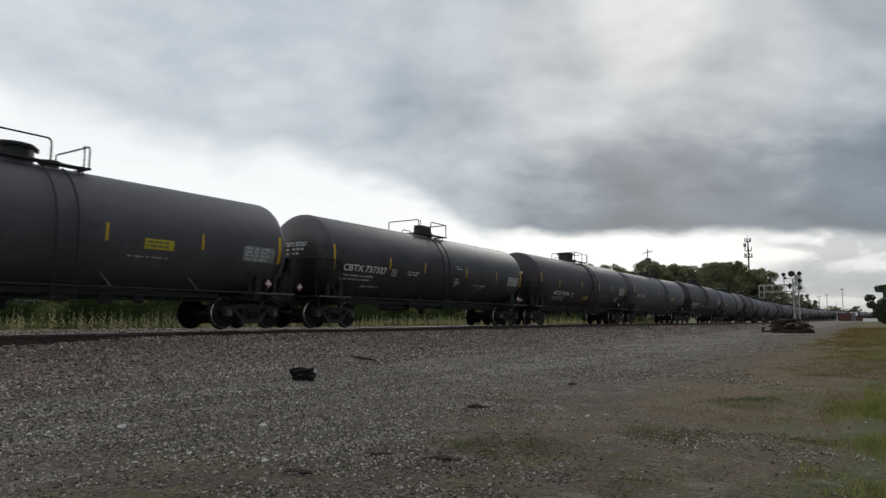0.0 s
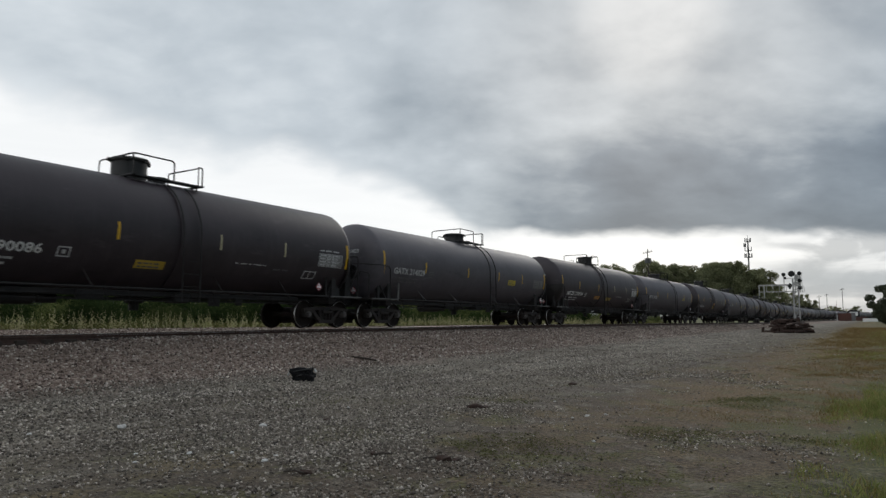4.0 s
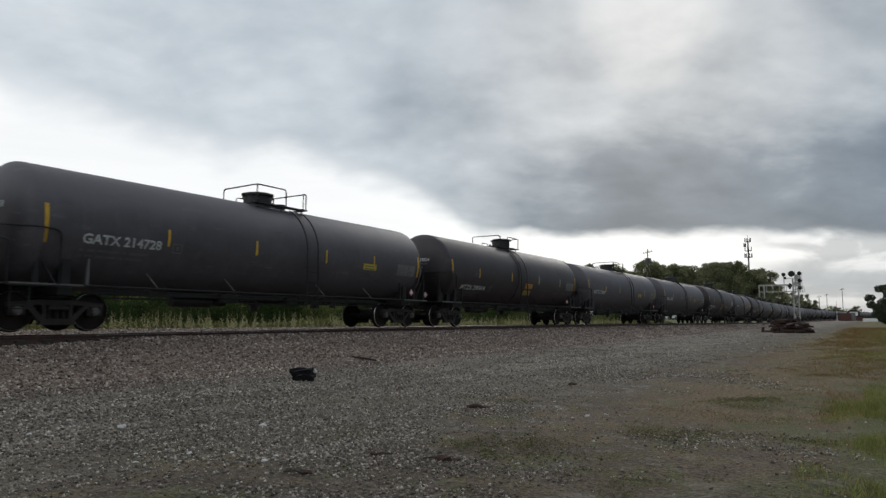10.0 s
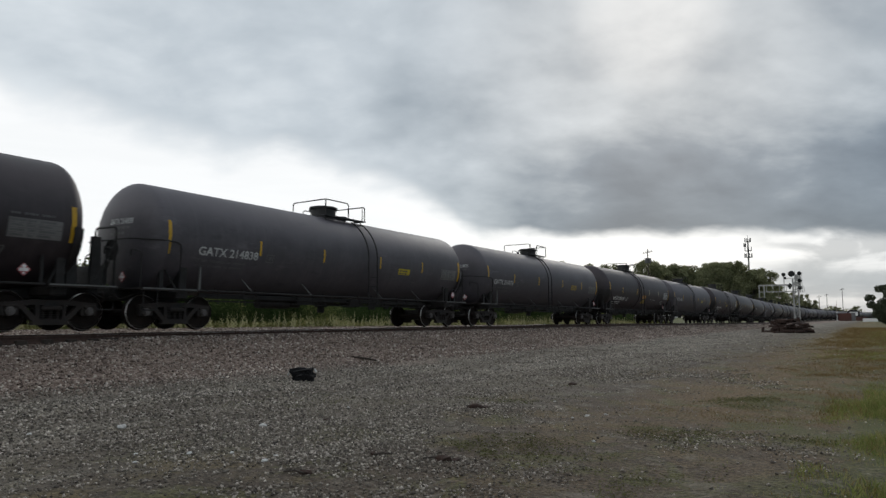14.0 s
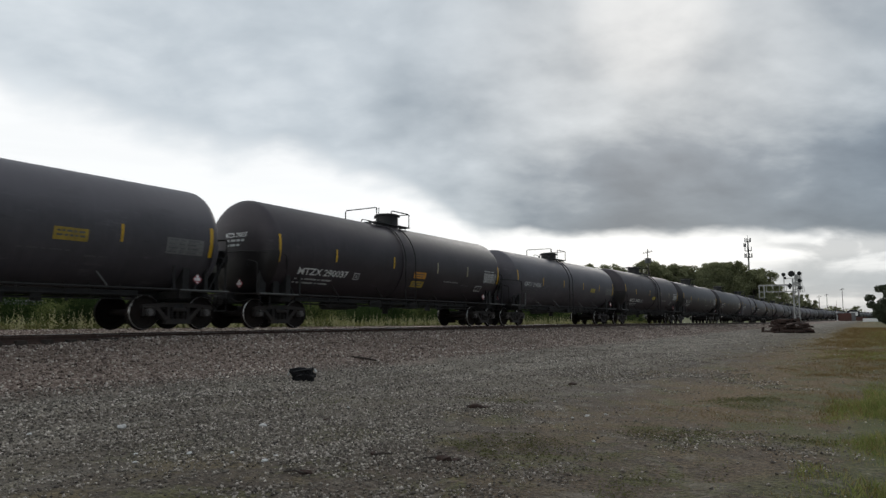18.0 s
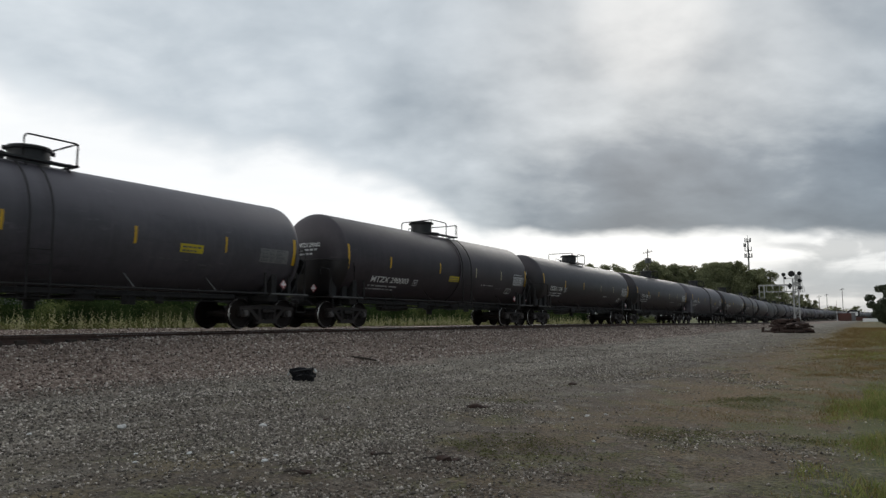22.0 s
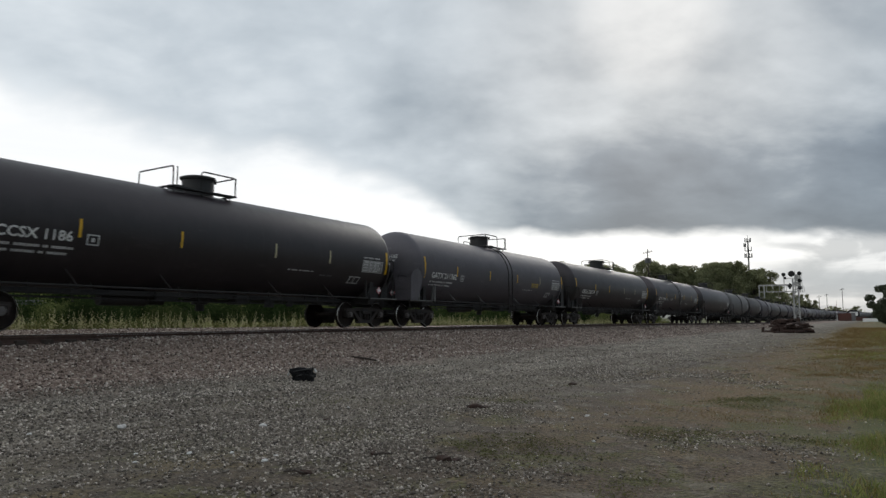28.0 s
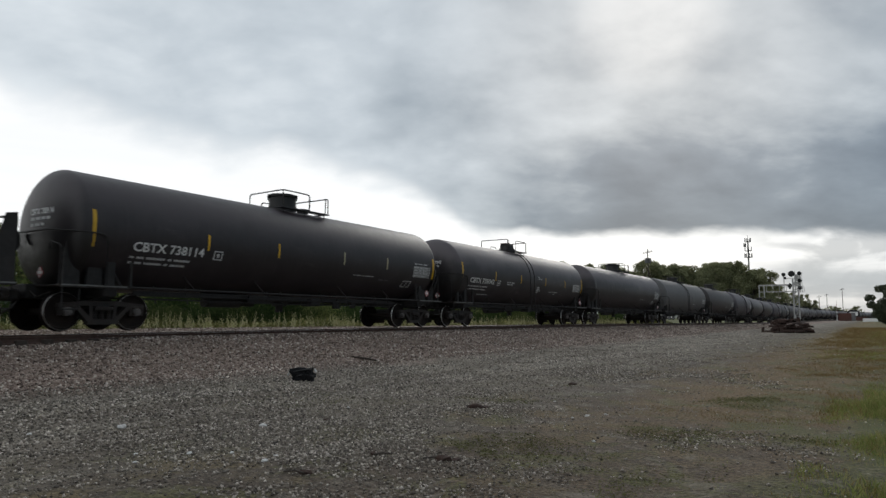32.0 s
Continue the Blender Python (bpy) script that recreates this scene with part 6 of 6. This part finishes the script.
# ---- things on the lot ----
def crumpled_bundle():
    rng = random.Random(81)
    t = thing("sheeting_bundle", "crumpled bundle of black sheeting lying on the gravel", "debris", at=pose(-11.05, 11.35, float(ground_height(np.array(-11.05), np.array(11.35))) - 0.02, 0, 0, 34))
    bm = bmesh.new()
    bmesh.ops.create_icosphere(bm, subdivisions=4, radius=0.5)
    for v in bm.verts:
        p = v.co.copy()
        f = 1 + 0.30 * noise.noise(p * 2.3) + 0.18 * noise.noise(p * 6.0) + 0.10 * math.sin(p.z * 16 + p.x * 5)
        flat = max(abs(p.x) * 1.15, abs(p.y), abs(p.z))
        p = p * f * (0.62 / max(0.35, flat * 1.25))
        v.co = (p.x * 0.53, p.y * 0.37, max(0.0, (p.z * 0.34 + 0.11)))
    me = bpy.data.meshes.new("bundle")
    bm.to_mesh(me)
    bm.free()
    me.materials.append(PLASTIC_BLACK)
    me.shade_smooth()
    part("bundle", me, None, t)
    # highlights at both ends, made as small pale blocks
    for x, z, a in ((-0.31, 0.17, 0.5), (0.29, 0.24, -0.4)):
        part("torn_end", Shape().box((x, -0.10, z), (0.035, 0.10, 0.10), Matrix.Rotation(a, 4, "Y"), bevel=0.015), STENCIL_FADED, t, "pale piece imitating a highlight on the bundle's end")
    # raised folds in a lighter grey, standing in for highlights on the creases
    for x, z in ((-0.12, 0.24), (0.08, 0.27), (0.0, 0.15)):
        part("fold", Shape().pipe([(x - 0.13, -0.17, z - 0.02), (x, -0.19, z), (x + 0.12, -0.16, z + 0.02)], 0.012, 5), BONNET_GREY, t)
    for i in range(5):
        a = rng.uniform(-0.2, 0.2)
        pts = [(a, -0.18, 0.04), (a + 0.05, -0.20, 0.16), (a + rng.uniform(-0.1, 0.1), -0.10, 0.28), (a, 0.10, 0.24)]
        part("strap", Shape().pipe(bent(pts, 0.05), 0.014, 5), PLASTIC_BLACK, t)


crumpled_bundle()
stick = Shape().pipe([(-0.75, 0, 0.03), (-0.3, 0.03, 0.06), (0.2, -0.02, 0.05), (0.55, 0.04, 0.02)], 0.028, 6)
for x in (-0.1, 0.3):
    stick.pipe([(x, 0, 0.05), (x + 0.12, 0.05, 0.12)], 0.012, 5)
o = new("stick", stick.mesh("stick", TIE_WOOD, 30))
o.matrix_basis = pose(-12.95, 15.6, float(ground_height(np.array(-12.95), np.array(15.6))) + 0.01, 0, 4, 14)
tagged(o, "weathered dark stick on the ballast bank", "stick")


def clod(x, y, size, turn, label):
    """A dark broken lump lying on the gravel."""
    rng = random.Random(int(abs(x * 1000)))
    bm = bmesh.new()
    bmesh.ops.create_icosphere(bm, subdivisions=2, radius=0.5)
    for v in bm.verts:
        k = 1 + rng.uniform(-0.28, 0.28)
        v.co = (v.co.x * k * 1.5, v.co.y * k * 0.8, max(-0.2, v.co.z * k * 0.6))
    me = bpy.data.meshes.new("clod")
    bm.to_mesh(me)
    bm.free()
    me.materials.append(PILE_WOOD)
    o = new("clod", me)
    o.matrix_basis = Matrix.Translation((x, y, float(ground_height(np.array(x), np.array(y))) + size * 0.16)) @ Matrix.Rotation(radians(turn), 4, "Z") @ Matrix.Scale(size, 4)
    tagged(o, label, "debris", "dark lumps")


for x, y, size, turn in ((-5.72, 9.95, 0.17, 40), (-5.60, 10.08, 0.10, 120), (-4.03, 6.30, 0.12, 30), (-3.90, 6.36, 0.07, 75), (-5.80, 14.5, 0.13, 20), (-4.86, 5.05, 0.09, 35), (-4.80, 6.07, 0.08, 10), (-6.9, 7.6, 0.07, 60)):
    clod(x, y, size, turn, "dark broken lump of wood lying on the gravel")
for x, y, turn, long in ((-4.10, 6.28, 32, 0.30), (-4.95, 4.98, 20, 0.22), (-4.70, 6.10, 45, 0.20), (-5.9, 10.1, 60, 0.24)):
    twig = new("twig", Shape().pipe([(-long / 2, 0, 0.012), (0, 0.02, 0.022), (long / 2, -0.01, 0.012)], 0.011, 5).mesh("twig", TIE_WOOD, 30))
    twig.matrix_basis = pose(x, y, float(ground_height(np.array(x), np.array(y))) + 0.005, 0, 0, turn)
    tagged(twig, "short dark twig lying on the gravel", "stick", "loose twigs")


def tie_pile():
    rng = random.Random(82)
    t = thing("tie_pile", "heap of old rust-brown wooden railroad ties on the lot", "tie pile", at=pose(-7.4, 76.6, 0.0, 0, 0, 32.6))
    me = Shape().box((0, 0, 0), (2.1, 0.23, 0.18), bevel=0.015).mesh("tie", PILE_WOOD, 0)
    for i in range(100):
        x = rng.triangular(-1.75, 1.75, 0.2)
        room = 1.42 * (1 - (abs(x - 0.1) / 2.2) ** 1.6)
        z = rng.uniform(0.10, max(0.18, room))
        y = rng.gauss(0, 0.75)
        part("tie", me, None, t, at=pose(x, y, max(0.12, z - abs(y) * 0.18), rng.uniform(-14, 14), rng.uniform(-9, 9) + (x * 5.0), rng.gauss(0, 42)))
    for x, y, a in ((-1.5, -0.7, 4), (-1.4, 0.3, -8), (1.3, -0.6, 12), (1.2, 0.5, -14)):
        part("tie", me, None, t, at=pose(x, y, 0.10, 0, 0, a))
    part("stub", Shape().box((-2.85, -0.5, 0.3), (0.22, 0.2, 0.6), Matrix.Rotation(0.1, 4, "Y"), bevel=0.02), PILE_WOOD, t)


tie_pile()


# ---- signal, poles and what stands far off ----
def cantilever_signal():
    m = pose(-13.55, 158.0, 0.25)
    t = thing("signal_cantilever", "silver lattice cantilever with black railway signals over the track", "railway signal", at=m)
    for x in (-0.50, 0.50):
        for y in (-0.4, 0.4):
            part("mast_leg", Shape().box((x, y, 4.7), (0.20, 0.20, 9.4)), SIGNAL_SILVER, t)
    for k in range(8):
        z0, z1 = 0.4 + k * 1.12, 0.4 + (k + 1) * 1.12
        for y in (-0.4, 0.4):
            a, b = (-0.50, 0.50) if k % 2 else (0.50, -0.50)
            part("lattice_bar", Shape().rod((a, y, z0), (b, y, z1), 0.055, 5), SIGNAL_SILVER, t)
            part("lattice_bar", Shape().rod((-0.50, y, z1), (0.50, y, z1), 0.055, 5), SIGNAL_SILVER, t)
    for z, thick in ((6.72, 0.14), (8.12, 0.26)):
        for y in (-0.4, 0.4):
            part("arm_chord", Shape().box((-3.5, y, z), (7.0, 0.16, thick)), SIGNAL_SILVER, t)
    for k in range(1, 5):
        part("arm_post", Shape().box((-0.5 - k * 1.25, -0.4, 7.4), (0.09, 0.09, 1.3)), SIGNAL_SILVER, t)
    for x in (-6.95, -6.0):
        part("drop_leg", Shape().box((x, -0.4, 6.75), (0.20, 0.20, 2.8)), SIGNAL_SILVER, t)
    part("drop_leg", Shape().box((-6.48, -0.4, 5.45), (0.9, 0.10, 0.10)), SIGNAL_SILVER, t)
    part("walkway", Shape().box((0.3, -0.75, 6.55), (2.3, 0.7, 0.07)), SIGNAL_SILVER, t)
    for x in (-0.8, 0.3, 1.4):
        part("walkway_rail", Shape().rod((x, -1.05, 6.55), (x, -1.05, 7.75), 0.035, 5), SIGNAL_SILVER, t)
    part("walkway_rail", Shape().rod((-0.8, -1.05, 7.75), (1.4, -1.05, 7.75), 0.035, 5), SIGNAL_SILVER, t)

    def head(x, z, r, tall_):
        h = part("signal_head", Shape().rod((x, -0.85, z), (x, -0.80, z), r, 24).box((x, -0.6, z), (0.35, 0.5, 0.45 * tall_), bevel=0.05), SIGNAL_BLACK, t, "black round signal target with hooded lamp")
        part("hood", Shape().rod((x, -1.25, z), (x, -0.85, z), 0.17, 14, 0.15), SIGNAL_BLACK, h)
        part("lens", Shape().rod((x, -0.87, z), (x, -0.86, z), 0.13, 14), LENS, h)
    head(-0.64, 10.40, 0.62, 2.0)
    head(-2.10, 10.25, 0.40, 1.4)
    head(-1.85, 9.55, 0.26, 1.2)
    for z in (10.45, 8.95, 7.45):
        head(0.84, z, 0.40, 1.8)
    head(-1.02, 7.85, 0.42, 2.6)
    for x, top in ((-0.05, 10.9), (0.84, 10.9), (-2.10, 10.4)):
        part("signal_post", Shape().rod((x, -0.6, 6.6), (x, -0.6, top), 0.08, 8), SIGNAL_SILVER, t)
    part("signal_post", Shape().box((-0.6, -0.55, 9.5), (3.0, 0.10, 0.12)), SIGNAL_SILVER, t)
    part("footing", Shape().box((0, 0, 0.05), (2.0, 1.7, 0.5), bevel=0.04), WHITE_PAINT, t)
    # ladder cage behind the stacked heads and the pale relay boxes between them
    for x in (0.45, 1.25):
        part("cage_bar", Shape().box((x, -0.35, 8.6), (0.07, 0.07, 4.1)), SIGNAL_SILVER, t)
    for z in (6.9, 7.7, 8.5, 9.3, 10.1):
        part("cage_hoop", Shape().box((0.85, -0.35, z), (0.86, 0.06, 0.10)), SIGNAL_SILVER, t)
    for x, z, w, h in ((0.25, 9.6, 0.62, 1.3), (0.10, 8.3, 0.55, 0.9), (0.84, 9.7, 0.42, 0.6), (0.84, 8.2, 0.42, 0.6)):
        part("relay_box", Shape().box((x, -0.45, z), (w, 0.3, h), bevel=0.03), SIGNAL_SILVER, t)
    part("cage_bar", Shape().pipe([(1.4, -1.05, 7.75), (1.65, -0.9, 7.7), (1.65, -0.9, 6.6)], 0.04, 5), SIGNAL_SILVER, t)


cantilever_signal()


def utility_pole(x, y, height, label, boxy=False):
    t = thing("utility_pole", label, "utility pole", "utility poles", at=pose(x, y, 0, 0, 0, 25))
    part("pole", Shape().rod((0, 0, 0), (0, 0, height), 0.20, 10, 0.13), POLE_WOOD, t)
    part("crossarm", Shape().box((0, 0.15, height - 0.9), (2.6, 0.14, 0.16), Matrix.Rotation(-0.22, 4, "Y")), POLE_WOOD, t)
    for k in (-1.1, -0.4, 0.4, 1.1):
        part("insulator", Shape().rod((k, 0.15, height - 0.85 + 0.22 * k), (k, 0.15, height - 0.50 + 0.22 * k), 0.07, 7), STENCIL_FADED, t)
    if boxy:
        for k in (-0.45, 0.45):
            part("transformer", Shape().rod((k, -0.3, height - 4.0), (k, -0.3, height - 2.6), 0.42, 14), TOWER_STEEL, t, "grey drum transformer")


utility_pole(-53.4, 191.4, 20.9, "wooden utility pole with crossarm and grey transformers", True)
utility_pole(-24.5, 483.0, 16.4, "distant wooden utility pole beside the track")
utility_pole(-14.7, 441.8, 18.3, "distant wooden utility pole beside the track")
utility_pole(-28.0, 470.0, 15.0, "distant wooden utility pole beside the track")


def cell_tower():
    t = thing("cell_tower", "slim grey monopole mobile-phone tower with antenna arrays", "cell tower", at=pose(-64.7, 457.2, 0))
    part("pole", Shape().rod((0, 0, 0), (0, 0, 51.0), 0.68, 12, 0.38), TOWER_STEEL, t)
    for z, r, n in ((50.0, 1.7, 5), (44.3, 1.8, 4), (40.2, 2.2, 7)):
        part("platform", Shape().lathe([(0.4, z - 1.3), (r, z - 1.2), (r, z - 0.9), (0.4, z - 1.0)], Matrix(), 12), TOWER_STEEL, t)
        for k in range(n):
            a = 2 * math.pi * k / n + z
            part("antenna", Shape().box((r * math.cos(a), r * math.sin(a), z + 0.1), (0.45, 0.35, 2.6), Matrix.Rotation(a, 4, "Z"), bevel=0.05), TOWER_STEEL, t)
    part("antenna", Shape().box((-1.6, -1.6, 46.8), (1.5, 0.9, 2.2), bevel=0.1), TOWER_STEEL, t)
    part("lightning_rod", Shape().rod((0, 0, 51), (0, 0, 53), 0.10, 5), TOWER_STEEL, t)


cell_tower()


def guardrail():
    t = thing("guardrail", "long grey steel road guardrail on a low bank", "guardrail")
    for k in range(28):
        y = 2 + k * 5
        part("beam", Shape().sweep([(0, 0.0), (0.06, 0.06), (0.0, 0.15), (0.06, 0.24), (0.0, 0.31), (-0.03, 0.31), (0.03, 0.24), (-0.03, 0.15), (0.03, 0.06), (-0.03, 0.0)], y, y + 4.98, (-42, 2.28)), TOWER_STEEL, t)
        part("post", Shape().box((-42.08, y + 0.4, 2.02), (0.12, 0.12, 1.1)), GUARD_STEEL, t)


guardrail()


def parked_car(x, y, turn, paint, label):
    t = thing("parked_car", label, "car", "parked cars", at=pose(x, y, float(ground_height(np.array(x), np.array(y))), 0, 0, turn))
    out = [(-2.2, 0.32), (2.2, 0.32), (2.25, 0.65), (2.1, 0.86), (1.15, 0.95), (0.55, 1.40), (-1.2, 1.45), (-1.95, 1.02), (-2.25, 0.92)]
    part("body", Shape().slab(out, -0.86, 0.86), paint, t)
    part("windscreen", Shape().slab([(1.08, 0.98), (0.56, 1.37), (0.52, 1.35), (1.0, 0.97)], -0.75, 0.75), GLASS_DARK, t)
    for e in (-1, 1):
        part("side_window", Shape().slab([(-1.6, 1.0), (0.95, 1.0), (0.5, 1.35), (-1.15, 1.38)], e * 0.865, e * 0.872), GLASS_DARK, t)
        for w in (-1.38, 1.38):
            wheel = part("wheel", Shape().rod((e * 0.68, w, 0.32), (e * 0.88, w, 0.32), 0.32, 18), RUBBER, t)
            part("rim", Shape().rod((e * 0.88, w, 0.32), (e * 0.89, w, 0.32), 0.20, 14), TOWER_STEEL, wheel)


parked_car(-32.5, 88.5, 20, WHITE_PAINT, "white sedan parked beyond the track")
parked_car(-34.0, 96.0, 95, WHITE_PAINT, "white car parked side-on beyond the track")
parked_car(-31.0, 112.0, 30, TOWER_STEEL, "grey car parked beyond the track")
parked_car(-33.0, 128.0, 80, WHITE_PAINT, "white car parked near the far trees")


def far_sheds():
    t = thing("equipment_shed", "dark round-roofed shed with a white front panel on red base", "shed", at=pose(-8.7, 387, 0))
    outline = [(-2.6, 0.0), (2.6, 0.0), (2.6, 3.9)] + [(2.6 * math.cos(a), 3.9 + 1.5 * math.sin(a)) for a in np.linspace(0.3, math.pi - 0.3, 9)] + [(-2.6, 3.9)]
    part("body", Shape().sweep(outline, -1.6, 1.6), STEEL_DARK, t, "dark body with a rounded roof")
    part("front_panel", Shape().box((0.2, -1.64, 3.35), (3.5, 0.06, 1.9), bevel=0.02), WHITE_PAINT, t, "white front panel")
    part("door", Shape().box((-1.5, -1.66, 1.2), (1.0, 0.05, 2.0)), GLASS_DARK, t)
    part("base", Shape().box((2.2, -0.4, 0.9), (7.0, 2.8, 1.8), bevel=0.05), RUST_RED, t, "low rust-red base")
    t = thing("crossing_gate", "raised white and red crossing gate far down the line", "crossing gate", at=pose(-13.4, 330, 0))
    part("post", Shape().rod((0, 0, 0), (0, 0, 4.0), 0.15, 8), WHITE_PAINT, t)
    part("arm", Shape().box((0.1, -0.1, 6.0), (0.16, 0.10, 5.0)), WHITE_PAINT, t)
    for z in (4.4, 5.6, 6.8):
        part("stripe", Shape().box((0.1, -0.17, z), (0.17, 0.03, 0.5)), PLACARD_RED, t)
    part("lamp_bar", Shape().box((0, -0.2, 3.1), (1.5, 0.12, 0.35)), SIGNAL_BLACK, t)
    for i, (x, y, w, h, m, word) in enumerate(((-11.0, 345, 5.0, 3.4, RUST_RED, "rust-red"), (-8.9, 366, 3.0, 3.8, TOWER_STEEL, "grey"), (-19.0, 420, 4.0, 3.4, WHITE_PAINT, "dirty white"))):
        t = thing("storage_container", word + " storage container standing far down the line", "container", "storage containers", at=pose(x, y, 0))
        part("body", Shape().box((0, 0, h / 2), (w, 2.5, h), bevel=0.08), m, t)
        for k in range(5):
            part("rib", Shape().box((-w / 2 + (k + 0.5) * w / 5, -1.29, h / 2), (0.14, 0.08, h * 0.85)), m, t)
    t = thing("concrete_barrier", "low white barrier wall at the far edge of the lot", "barrier", at=pose(0.2, 308, 0, 0, 0, 10))
    for k in range(4):
        part("block", Shape().sweep([(-0.3, 0), (0.3, 0), (0.22, 0.35), (0.1, 1.25), (-0.1, 1.25), (-0.22, 0.35)], -1.0, 0.98).mesh("block", WHITE_PAINT, 0), None, t, at=pose(-3.2 + k * 2.05, 0, 0, 0, 0, 90))


far_sheds()


motions()
